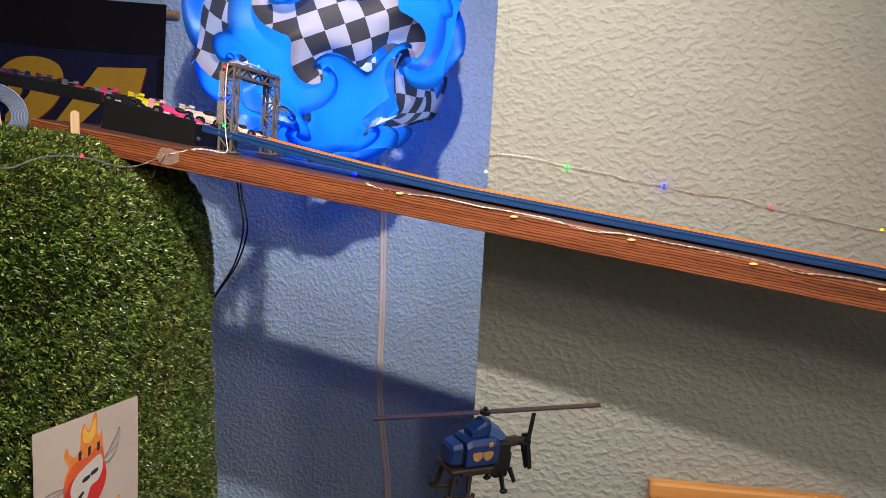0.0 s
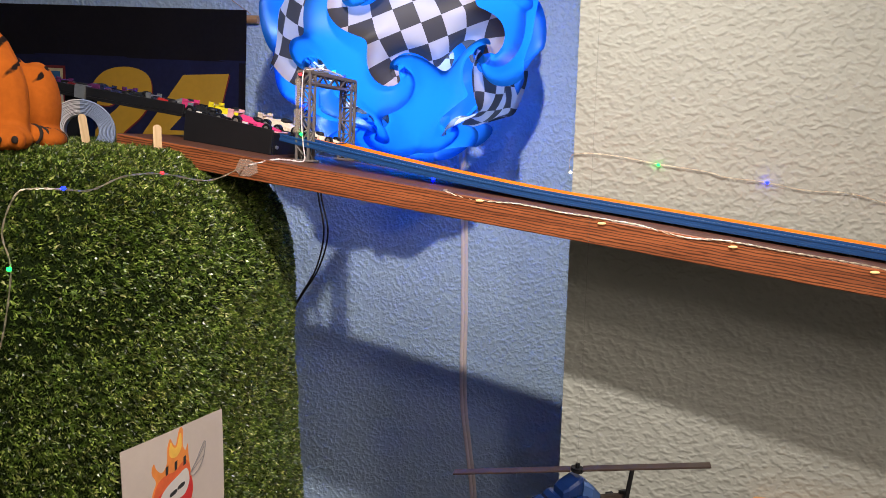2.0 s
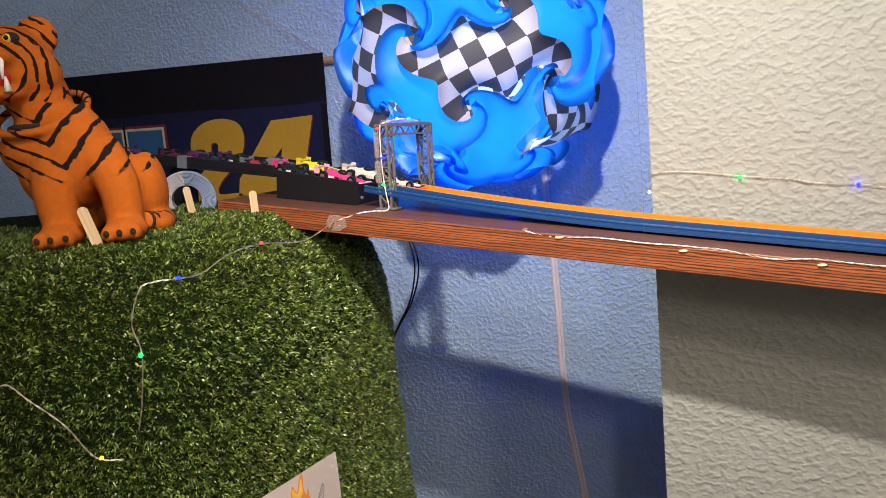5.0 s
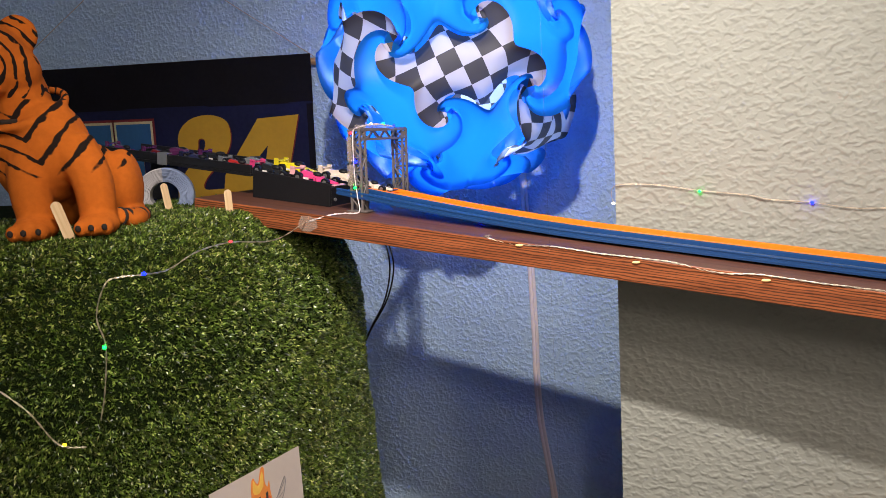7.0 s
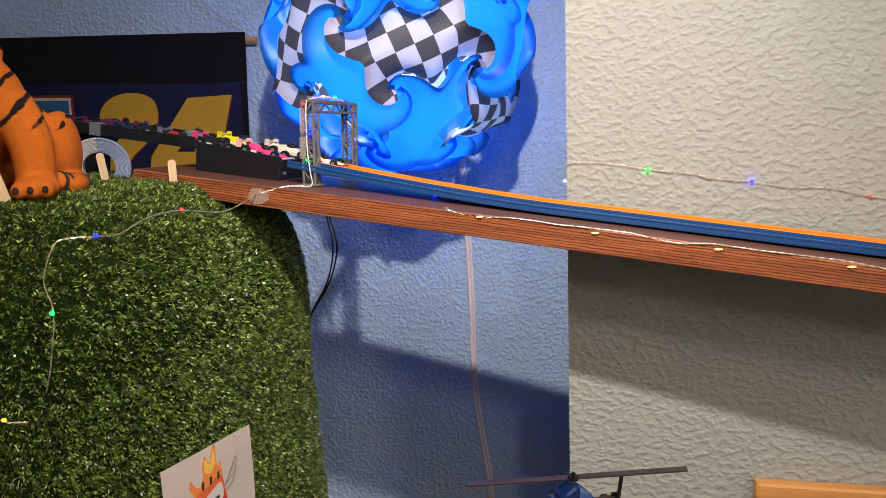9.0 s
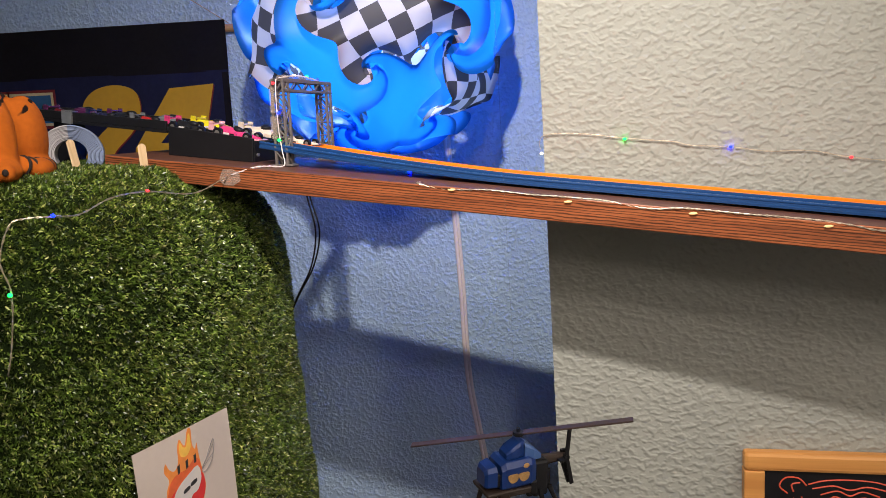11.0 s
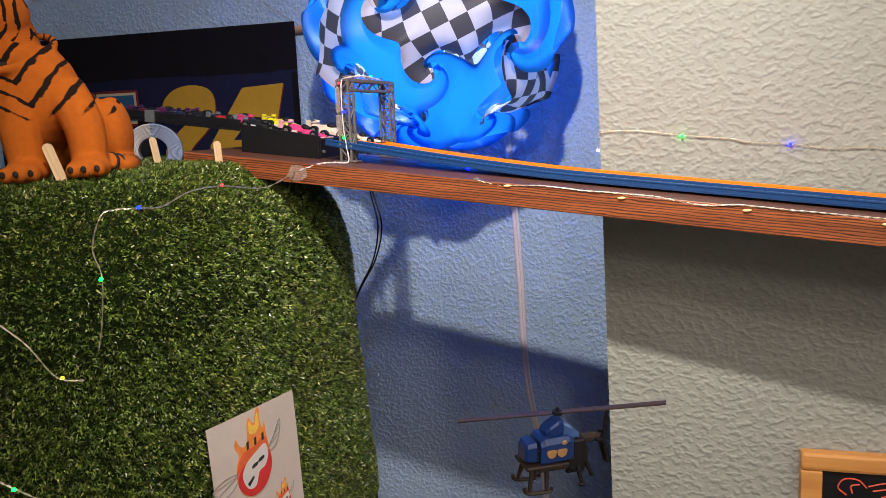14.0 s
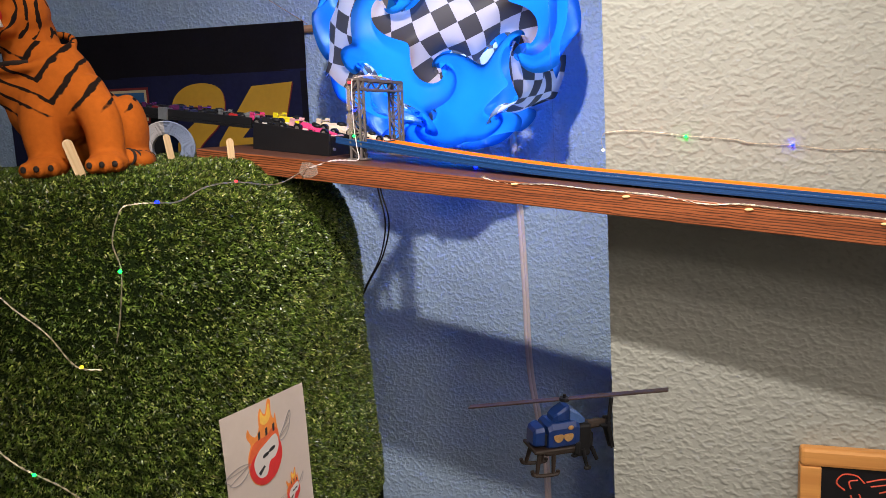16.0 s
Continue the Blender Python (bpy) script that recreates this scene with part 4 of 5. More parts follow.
build_stick((-0.541, 0.893, 1.538), 0, -6, 35, 0.040)


def build_roll():
    m = pose(-0.583, 0.945, 1.558, 0, 0, 32)
    thing = empty("ribbon_roll", m, "roll of ridged white and blue plastic standing in the grass", "roll")
    bm = bmesh.new()
    prof = [(0.020, 0.016), (0.020, -0.018)]
    for i in range(12):
        r = 0.0205 + i * 0.0016
        prof += [(r, -0.022 - 0.0018 * (i % 3)), (r + 0.0011, -0.022 - 0.0018 * (i % 3)), (r + 0.0012, -0.0195)]
    prof += [(0.040, -0.019), (0.040, 0.016)]
    n = 44
    rings = [[bm.verts.new((math.cos(k * 2 * math.pi / n) * rr, yy, math.sin(k * 2 * math.pi / n) * rr)) for k in range(n)] for rr, yy in prof]
    for i, p in enumerate(rings):
        q = rings[(i + 1) % len(rings)]
        for k in range(n):
            bm.faces.new((p[k], p[(k + 1) % n], q[(k + 1) % n], q[k]))
    bmesh.ops.recalc_face_normals(bm, faces=bm.faces[:])
    for face in bm.faces:
        c = face.calc_center_median()
        face.material_index = 0 if math.cos(math.atan2(c.z, c.x) - 2.9) > 0.25 else 1
    part("winding", bm, [RIBBON, RIBBON_BLUE], thing, "plastic windings, white turning to blue", smooth=False)


build_roll()


# ---- the tiger figure ----
def build_tiger():
    f, r = Vector((0.45, -0.893, 0)).normalized(), Vector((0.893, 0.45, 0)).normalized()
    m = Matrix((r, -f, Vector((0, 0, 1)))).transposed().to_4x4()
    m.translation = Vector((-0.514, 0.716, 1.534))
    bm = bmesh.new()
    def b(a, fwd, z, rad, turn=None):
        ball_into(bm, (a, -fwd, z), rad, turn)
    def limb(points, radii):
        line = smooth_line(points, 5)
        rr = [radii[0] + (radii[-1] - radii[0]) * i / (len(line) - 1) for i in range(len(line))]
        tube_into(bm, [Vector((p.x, -p.y, p.z)) for p in line], rr, 12)
    b(-0.028, 0.006, 0.098, (0.042, 0.040, 0.052))
    b(-0.028, -0.022, 0.085, (0.036, 0.036, 0.050))
    b(-0.006, -0.046, 0.056, (0.038, 0.040, 0.048))
    b(0.030, -0.050, 0.050, (0.021, 0.034, 0.044))
    b(-0.036, -0.048, 0.040, (0.022, 0.034, 0.038))
    limb([(-0.064, 0.004, 0.178), (-0.054, 0.0, 0.150), (-0.052, -0.002, 0.115)], (0.034, 0.029))
    limb([(-0.042, 0.016, 0.105), (-0.047, 0.030, 0.06), (-0.044, 0.032, 0.014)], (0.025, 0.0185))
    limb([(-0.004, 0.016, 0.100), (0.016, 0.030, 0.06), (0.018, 0.032, 0.014)], (0.025, 0.0185))
    b(-0.043, 0.044, 0.013, (0.0235, 0.027, 0.014))
    b(0.020, 0.044, 0.013, (0.0225, 0.026, 0.014))
    for a in (-0.058, -0.045, -0.031):
        b(a, 0.064, 0.011, (0.0078, 0.010, 0.0095))
    for a in (0.007, 0.020, 0.033):
        b(a, 0.063, 0.011, (0.0075, 0.010, 0.0095))
    b(0.044, -0.012, 0.012, (0.016, 0.030, 0.013))
    tail = [(0.010, -0.086, 0.02), (0.040, -0.066, 0.013), (0.046, -0.022, 0.013), (0.040, 0.006, 0.015), (0.034, 0.020, 0.018)]
    limb(tail, (0.011, 0.010))
    def hb(a, fwd, z, rad):
        b(-0.076 + (a + 0.068) * 0.85, 0.03 + (fwd - 0.03) * 0.9, 0.189 + (z - 0.185) * 0.85, tuple(q * 0.85 for q in rad))
    # the head: skull, cheeks, muzzle, jaw, brow and ears
    hb(-0.068, 0.014, 0.194, (0.050, 0.047, 0.042))
    hb(-0.070, 0.016, 0.174, (0.054, 0.034, 0.027))
    hb(-0.104, 0.014, 0.177, (0.030, 0.033, 0.031))
    hb(-0.037, 0.012, 0.177, (0.030, 0.033, 0.032))
    hb(-0.070, 0.046, 0.199, (0.025, 0.028, 0.015))
    hb(-0.084, 0.050, 0.192, (0.016, 0.018, 0.011))
    hb(-0.058, 0.050, 0.192, (0.016, 0.018, 0.011))
    hb(-0.073, 0.038, 0.151, (0.032, 0.030, 0.011))
    hb(-0.070, 0.026, 0.212, (0.042, 0.030, 0.020))
    hb(-0.100, 0.032, 0.168, (0.010, 0.022, 0.018))
    hb(-0.045, 0.032, 0.168, (0.010, 0.022, 0.018))
    for a, z in ((-0.111, 0.226), (-0.033, 0.222)):
        hb(a, 0.000, z, (0.025, 0.012, 0.026))
    # the rolled rim of the body round the neck
    rim = [Vector((-0.054 + 0.045 * math.cos(k * math.pi / 14), -(0.002 + 0.041 * math.sin(k * math.pi / 14)), 0.142 - 0.022 * math.sin(k * math.pi / 14) + 0.006 * math.cos(k * math.pi / 14))) for k in range(29)]
    tube_into(bm, rim, 0.0050, 10)
    b(-0.054, 0.000, 0.104, (0.049, 0.039, 0.034))
    b(-0.050, 0.004, 0.090, (0.034, 0.034, 0.040))
    b(-0.044, 0.000, 0.080, (0.045, 0.039, 0.046))
    me = bpy.data.meshes.new("raw")
    bm.to_mesh(me)
    bm.free()
    raw = new("raw", me)
    mod = raw.modifiers.new("skin", "REMESH")
    mod.mode, mod.voxel_size = "VOXEL", 0.0026
    sm = raw.modifiers.new("soft", "SMOOTH")
    sm.iterations, sm.factor = 9, 0.6
    dg = bpy.context.evaluated_depsgraph_get()
    skin = bpy.data.meshes.new_from_object(raw.evaluated_get(dg))
    bpy.data.objects.remove(raw)
    bm = bmesh.new()
    bm.from_mesh(skin)
    bpy.data.meshes.remove(skin)
    for face in bm.faces:
        face.material_index = 0
    def extra(index, make):
        old = set(bm.faces)
        make()
        for face in bm.faces:
            if face not in old:
                face.material_index = index
    def hp(a, y, z):
        return (-0.076 + (a + 0.068) * 0.85, -(0.03 + (-y - 0.03) * 0.9), 0.189 + (z - 0.185) * 0.85)
    extra(4, lambda: ball_into(bm, hp(-0.0725, -0.046, 0.172), (0.018, 0.010, 0.016)))
    for a, z in ((-0.0875, 0.2155), (-0.0485, 0.2135)):
        extra(6, lambda: ball_into(bm, hp(a + (0.002 if a > -0.07 else -0.002), -0.0462, z + 0.0006), (0.0086, 0.0056, 0.0058)))
        extra(1, lambda: ball_into(bm, hp(a, -0.0488, z), (0.0048, 0.0048, 0.0046)))
        extra(2, lambda: ball_into(bm, hp(a, -0.0525, z), (0.0026, 0.0022, 0.0026), u=10, v=6))
    extra(5, lambda: ball_into(bm, hp(-0.0705, -0.0725, 0.1985), (0.0072, 0.0036, 0.0046)))
    for a, z0, z1 in ((-0.0885, 0.190, 0.166), (-0.0560, 0.190, 0.166), (-0.0840, 0.151, 0.169), (-0.0530, 0.152, 0.169)):
        extra(3, lambda: rod_into(bm, hp(a, -0.061, z0), hp(a, -0.063, z1), 0.0040, 0.0008, 10))
    # a dark disc inside the rim paints the shade of the hollow neck
    extra(6, lambda: ball_into(bm, (-0.052, 0.002, 0.127), (0.040, 0.034, 0.0085)))
    # dark rings on the tail
    line = smooth_line(tail, 5)
    for i in (6, 9, 12, 15, 18):
        extra(6, lambda: tube_into(bm, [Vector((q.x, -q.y, q.z)) for q in line[i:i + 2]], 0.0112, 12))
    # dark toe marks
    for a, fw in ((-0.058, 0.0745), (-0.045, 0.0755), (-0.031, 0.0745), (0.007, 0.0735), (0.020, 0.0745), (0.033, 0.0735)):
        extra(6, lambda: ball_into(bm, (a, -fw + 0.0012, 0.012), (0.0030, 0.0016, 0.0036), u=8, v=6))
    ob = part("tiger_figure", bm, [TIGER, EYE_YELLOW, EYE_BLACK, TOOTH, MOUTH, NOSE, MARKING_AND_SHADE], smooth=True, at=m)
    tagged(ob, "flocked orange tiger figurine with black stripes, roaring", "figurine")


build_tiger()


# ---- the hanging toy helicopter ----
def build_helicopter():
    m = Matrix.Translation((0.051, 0.392, 1.404)) @ Matrix.Rotation(radians(1), 4, "Y") @ pose(0, 0, 0, 2, 3, 32) @ Matrix.Scale(0.68, 4)
    thing = empty("toy_helicopter", m, "blue and brown toy helicopter hanging on a clear line", "toy helicopter")
    add = lambda name, bm, mat, label="", smooth=False: part(name, bm, mat, thing, label, smooth)
    # x runs to the tail, z up, the rotor hub at the origin

    def loft(stations):
        """A hull through eight-sided rings: x, half width, bottom, top."""
        bm = bmesh.new()
        rings = []
        for x, hw, z0, z1 in stations:
            rings.append([bm.verts.new(q) for q in ((x, -hw * 0.85, z0), (x, hw * 0.85, z0), (x, hw, z0 * 0.9 + z1 * 0.1), (x, hw, z0 * 0.2 + z1 * 0.8), (x, hw * 0.8, z1), (x, -hw * 0.8, z1), (x, -hw, z0 * 0.2 + z1 * 0.8), (x, -hw, z0 * 0.9 + z1 * 0.1))])
        for a, b in zip(rings, rings[1:]):
            for k in range(8):
                bm.faces.new((a[k], b[k], b[(k + 1) % 8], a[(k + 1) % 8]))
        bm.faces.new(rings[0])
        bm.faces.new(rings[-1][::-1])
        bmesh.ops.recalc_face_normals(bm, faces=bm.faces[:])
        return bm
    add("nose", loft([(-0.0305, 0.0065, -0.0340, -0.0225), (-0.0285, 0.0085, -0.0350, -0.0200), (-0.0215, 0.0100, -0.0350, -0.0185)]), HELI_BLUE)
    add("cabin", loft([(-0.0185, 0.0115, -0.0365, -0.0185), (-0.0150, 0.0122, -0.0370, -0.0160), (0.0060, 0.0122, -0.0365, -0.0155), (0.0105, 0.0105, -0.0350, -0.0180)]), HELI_BLUE)
    add("cockpit_well", box((-0.0216, -0.0090, -0.0350), (-0.0184, 0.0090, -0.0250), 0.0006), BLACK_PLASTIC, "dark open cockpit")
    add("roof", loft([(-0.0125, 0.0060, -0.0160, -0.0115), (-0.0090, 0.0075, -0.0158, -0.0085), (-0.0015, 0.0070, -0.0155, -0.0040), (0.0025, 0.0055, -0.0155, -0.0035)]), HELI_BLUE)
    add("engine_cover", loft([(0.0028, 0.0065, -0.0190, -0.0050), (0.0095, 0.0080, -0.0195, -0.0085), (0.0165, 0.0070, -0.0195, -0.0150)]), HELI_CLEAR, "pale blue engine cover")
    bm = bmesh.new()
    box_into(bm, (-0.0310, -0.0130, -0.0400), (0.0060, 0.0130, -0.0368), 0.0012)
    box_into(bm, (-0.0200, -0.0105, -0.0440), (0.0090, 0.0105, -0.0398), 0.0014)
    add("deck", bm, HELI_BROWN, "brown plastic deck")
    for y in (-0.0132, 0.0125):
        for x in (-0.0100, -0.0010):
            bm = bmesh.new()
            plate_into(bm, curve_outline([(x - 0.0042, -0.0252), (x, -0.0244), (x + 0.0042, -0.0250), (x + 0.0034, -0.0295), (x - 0.0006, -0.0312), (x - 0.0036, -0.0288)], 4), 0.0007, front=y)
            add("side_emblem", bm, HELI_GOLD, "gold printed emblem")
    bm = bmesh.new()
    ball_into(bm, (0.0010, -0.0124, -0.0195), (0.0026, 0.0006, 0.0020), u=10, v=6)
    add("side_emblem", bm, HELI_GOLD, "gold printed emblem")
    bm = bmesh.new()
    box_into(bm, (0.0095, -0.0095, -0.0490), (0.0225, 0.0095, -0.0200), 0.0022)
    box_into(bm, (0.0060, -0.0110, -0.0455), (0.0120, 0.0110, -0.0340), 0.0014)
    box_into(bm, (0.0210, -0.0060, -0.0440), (0.0265, 0.0060, -0.0300), 0.0016)
    add("engine_block", bm, BLACK_PLASTIC, "black engine block")
    bm = bmesh.new()
    tube_into(bm, [Vector((0.018, 0, -0.0250)), Vector((0.028, 0, -0.0245)), Vector((0.0405, 0, -0.0245))], [0.0050, 0.0040, 0.0034], 10)
    add("tail_boom", bm, HELI_BROWN, "dark brown tail boom")
    bm = bmesh.new()
    plate_into(bm, [(0.0385, -0.0290), (0.0380, -0.0190), (0.0440, -0.0190), (0.0450, -0.0270), (0.0500, -0.0470), (0.0450, -0.0480)], 0.0020, front=-0.001)
    box_into(bm, (0.0330, -0.0085, -0.0255), (0.0385, 0.0085, -0.0240))
    add("tail_fin", bm, BLACK_PLASTIC, "black tail fin")
    bm = bmesh.new()
    rod_into(bm, (0.0405, -0.0060, -0.0240), (0.0405, -0.0012, -0.0240), 0.0024, n=10)
    hub = add("tail_rotor_hub", bm, BLACK_PLASTIC)
    for deg in (4, 166):
        bm = bmesh.new()
        box_into(bm, (-0.0018, -0.0056, 0.0015), (0.0018, -0.0044, 0.0235), 0.0004, Matrix.Translation((0.0405, 0, -0.0240)) @ Matrix.Rotation(radians(deg), 4, "Y"))
        part("tail_rotor_blade", bm, BLACK_PLASTIC, hub)
    for y in (-0.0115, 0.0115):
        bm = bmesh.new()
        tube_into(bm, smooth_line([(-0.0325, y, -0.0545), (-0.0300, y, -0.0585), (-0.0200, y, -0.0600), (-0.0100, y, -0.0598), (-0.0085, y, -0.0570)], 4), 0.0017, 8)
        add("skid", bm, HELI_BROWN)
        for x, x2, z2 in ((-0.0250, -0.0280, -0.0592), (-0.0120, -0.0130, -0.0600), (0.0150, 0.0185, -0.0580), (0.0235, 0.0275, -0.0520)):
            bm = bmesh.new()
            rod_into(bm, (x, y * 0.75, -0.0420), (x2, y, z2), 0.0021, 0.0016, n=8)
            add("skid_strut", bm, HELI_BROWN if x < 0 else BLACK_PLASTIC)
        bm = bmesh.new()
        ball_into(bm, (0.0190, y, -0.0585), (0.0036, 0.0022, 0.0020), u=10, v=6)
        add("rear_foot", bm, BLACK_PLASTIC)
    bm = bmesh.new()
    rod_into(bm, (0, 0, -0.0005), (0, 0, 0.0022), 0.0042, n=12)
    rod_into(bm, (0, 0, 0.0022), (0, 0, 0.005), 0.0015, n=8)
    add("rotor_hub", bm, BLACK_PLASTIC)
    ang = radians(-36)
    turn = m.to_3x3().normalized()
    tilt = (turn.inverted() @ Matrix.Rotation(radians(-13.5), 3, "Y") @ turn).to_4x4()
    for s in (1, -1):
        bm = bmesh.new()
        box_into(bm, (0.004, -0.0036, 0.0004), (0.0850, 0.0036, 0.0018), 0.0005, tilt @ Matrix.Rotation(ang + (math.pi if s < 0 else 0), 4, "Z"))
        add("rotor_blade", bm, ROTOR, "brown rotor blade")
    bm = bmesh.new()
    inv = m.inverted()
    rod_into(bm, inv @ Vector((0.051, 0.390, 1.409)), inv @ Vector((0.051, 0.388, 2.749)), 0.00011, n=5)
    add("hanging_line", bm, LINE, "clear hanging line")


build_helicopter()


# ---- the paper on the mound ----
def build_paper():
    d = Vector((0.026, 0.148, 0)).normalized()
    n = Vector((d.y, -d.x, 0))
    m = Matrix((d, -n, Vector((0, 0, 1)))).transposed().to_4x4()
    m.translation = Vector((-0.350, 0.640, 1.267)) + n * 0.006
    thing = empty("drawing_sheet", m, "white paper with a red flaming emblem pinned to the grass", "paper")
    W0, H0 = 0.150, 0.215
    bm = bmesh.new()
    cols, rows = 10, 10
    top = lambda s: -0.012 * s
    grid = [[bm.verts.new((W0 * i / cols, -0.0006 * math.sin(i * 0.5) - 0.0004 * math.sin(j * 0.8), top(i / cols) - H0 * j / rows)) for j in range(rows + 1)] for i in range(cols + 1)]
    back = [[bm.verts.new(v.co + Vector((0, 0.0005, 0))) for v in c] for c in grid]
    for i in range(cols):
        for j in range(rows):
            bm.faces.new((grid[i][j], grid[i][j + 1], grid[i + 1][j + 1], grid[i + 1][j]))
            bm.faces.new((back[i][j], back[i + 1][j], back[i + 1][j + 1], back[i][j + 1]))
    part("sheet", bm, PAPER, thing, smooth=True)

    def emblem(cx, cz, k):
        P = lambda pts: [(cx + x * k * 1.42, cz + z * k) for x, z in pts]
        def shape(name, pts, mat, f, smooth=True, label=""):
            bm = bmesh.new()
            plate_into(bm, curve_outline(P(pts), 4) if smooth else P(pts), 0.00015, front=f)
            part(name, bm, mat, thing, label)
        shape("flame", [(-0.9, -0.2), (-0.85, 0.5), (-0.7, 0.9), (-0.85, 1.35), (-0.76, 1.68), (-0.66, 1.38), (-0.45, 1.15), (-0.26, 1.4), (-0.22, 2.0), (-0.1, 2.3), (0.0, 2.05), (0.12, 1.95), (0.28, 2.5), (0.42, 2.42), (0.4, 1.8), (0.5, 1.5), (0.6, 1.72), (0.62, 1.2), (0.7, 0.4), (0.75, -0.4), (0.4, -1.1), (-0.2, -1.3), (-0.7, -0.9)], INK_ORANGE, -0.0012, label="orange printed flame")
        shape("flame_tip", [(-0.14, 1.6), (-0.14, 2.0), (-0.08, 2.15), (0.0, 1.92), (0.14, 1.85), (0.28, 2.3), (0.34, 2.2), (0.32, 1.7), (0.1, 1.45)], INK_YELLOW, -0.0014, label="yellow printed flame tip")
        shape("ember", [(-0.87, -0.1), (-0.78, 0.5), (-0.6, 0.85), (-0.3, 0.95), (0.05, 0.9), (0.35, 1.1), (0.58, 1.0), (0.68, 0.4), (0.7, -0.2), (0.0, -0.4)], INK_EMBER, -0.0014, label="red-orange printed band")
        shape("red_body", [(-0.88, -0.2), (-0.6, 0.30), (0.0, 0.35), (0.6, 0.4), (0.73, -0.35), (0.38, -1.08), (-0.2, -1.27), (-0.68, -0.87)], INK_RED, -0.0016, label="red printed emblem")
        shape("white_shape", [(-0.65, 0.0), (-0.4, 0.4), (0.1, 0.65), (0.5, 0.75), (0.6, 0.2), (0.4, -0.25), (0.1, -0.35), (-0.1, -0.85), (-0.4, -0.85), (-0.6, -0.5)], PAPER_WHITE, -0.0018, label="white rounded shape")
        for a, b in ((-0.08, 0.06), (0.24, 0.16)):
            shape("dark_patch", [(a - 0.13, b - 0.08), (a + 0.12, b - 0.05), (a + 0.14, b + 0.10), (a - 0.10, b + 0.07)], INK_BLACK, -0.0020)
        shape("dark_bar", [(-0.5, -0.55), (-0.2, -0.35), (-0.15, -0.45), (-0.42, -0.72)], INK_BLACK, -0.0020, False)
        for a in (-0.38, -0.02, 0.34):
            shape("letter_bar", [(a + 0.04, 0.92), (a + 0.14, 0.95), (a + 0.16, 1.30), (a + 0.05, 1.27)], INK_BLACK, -0.0016, False)
        for name, pts in (("wing", [(-0.80, 0.10), (-1.25, 0.28), (-1.75, 0.22), (-1.95, 0.02), (-1.80, -0.16), (-1.70, -0.36), (-1.50, -0.46), (-1.25, -0.44), (-0.95, -0.22)]),
                          ("wing", [(0.66, 0.42), (0.92, 0.78), (1.30, 1.40), (1.36, 1.25), (1.30, 0.95), (1.22, 0.66), (1.05, 0.40), (0.80, 0.26)])):
            ring = curve_outline(P(pts), 4)
            bm = bmesh.new()
            tube_into(bm, [Vector((x, -0.0013, z)) for x, z in ring + ring[:1]], 0.016 * k, 4)
            (ax, az), (bx, bz) = P([pts[0]])[0], P([pts[len(pts) // 2]])[0]
            for q in (0.25, -0.1):
                tube_into(bm, smooth_line([(ax, -0.0013, az), ((ax + bx) / 2, -0.0013, (az + bz) / 2 + q * 0.5 * k), (bx, -0.0013, bz + q * k)], 4), 0.012 * k, 4)
            part(name, bm, INK_GREY, thing, "thin drawn wing outline")
    emblem(0.068, -0.072, 0.0258)
    emblem(0.110, -0.138, 0.0110)
    emblem(0.052, -0.168, 0.0115)


build_paper()


# ---- the picture on the cream wall ----
def build_picture():
    m = pose(0.057, 1.004, 0, 0, 0, -2.6) @ pose(0.2445, -0.019, 1.1115, 0, 0.4, 0)
    thing = empty("framed_picture", m, "pine framed black picture with orange line drawing", "picture")
    Wd, Hd, fr = 0.26, 0.32, 0.026
    part("top_rail", box((0, 0, -fr), (Wd, 0.018, 0), 0.005), FRAME_WOOD, thing)
    part("bottom_rail", box((0, 0, -Hd), (Wd, 0.018, -Hd + fr), 0.003), FRAME_WOOD, thing)
    part("side_rail", box((0.0003, 0.0006, -Hd + fr), (fr, 0.018, -fr), 0.0015), FRAME_WOOD, thing)
    part("side_rail", box((Wd - fr, 0.0006, -Hd + fr), (Wd - 0.0003, 0.018, -fr), 0.0015), FRAME_WOOD, thing)
    part("panel", box((fr - 0.002, 0.006, -Hd + fr - 0.002), (Wd - fr + 0.002, 0.012, -fr + 0.002)), BLACK_PLASTIC, thing, "black picture panel")
    line = material("orange_red_print", rgb(0.75, 0.10, 0.05), rough=0.6)
    cx = Wd / 2
    strokes = [[(-0.075, -0.058), (-0.085, -0.048), (-0.078, -0.036), (-0.062, -0.036), (-0.052, -0.046)], [(-0.068, -0.055), (-0.070, -0.045), (-0.060, -0.042)],
               [(-0.050, -0.044), (-0.030, -0.038), (0, -0.036), (0.030, -0.038), (0.050, -0.044)], [(-0.045, -0.050), (-0.020, -0.045), (0, -0.050), (0.020, -0.045), (0.045, -0.050)],
               [(-0.035, -0.058), (-0.015, -0.052), (0, -0.058), (0.015, -0.052), (0.035, -0.058)], [(-0.030, -0.070), (-0.018, -0.060), (0, -0.066), (0.018, -0.060), (0.030, -0.070)],
               [(-0.068, -0.064), (-0.062, -0.085), (-0.070, -0.10)], [(-0.058, -0.062), (-0.050, -0.085), (-0.055, -0.11)]]
    for st in strokes:
        for sgn in ((1, -1) if st[-1][0] < 0 else (1,)):
            bm = bmesh.new()
            tube_into(bm, smooth_line([(cx + sgn * x, 0.0058, z) for x, z in st], 5), 0.0011, 5)
            part("drawn_line", bm, line, thing)


build_picture()


# ---- fairy lights ----
LIFT = Vector((0.0045, -0.0055, 0.0015))


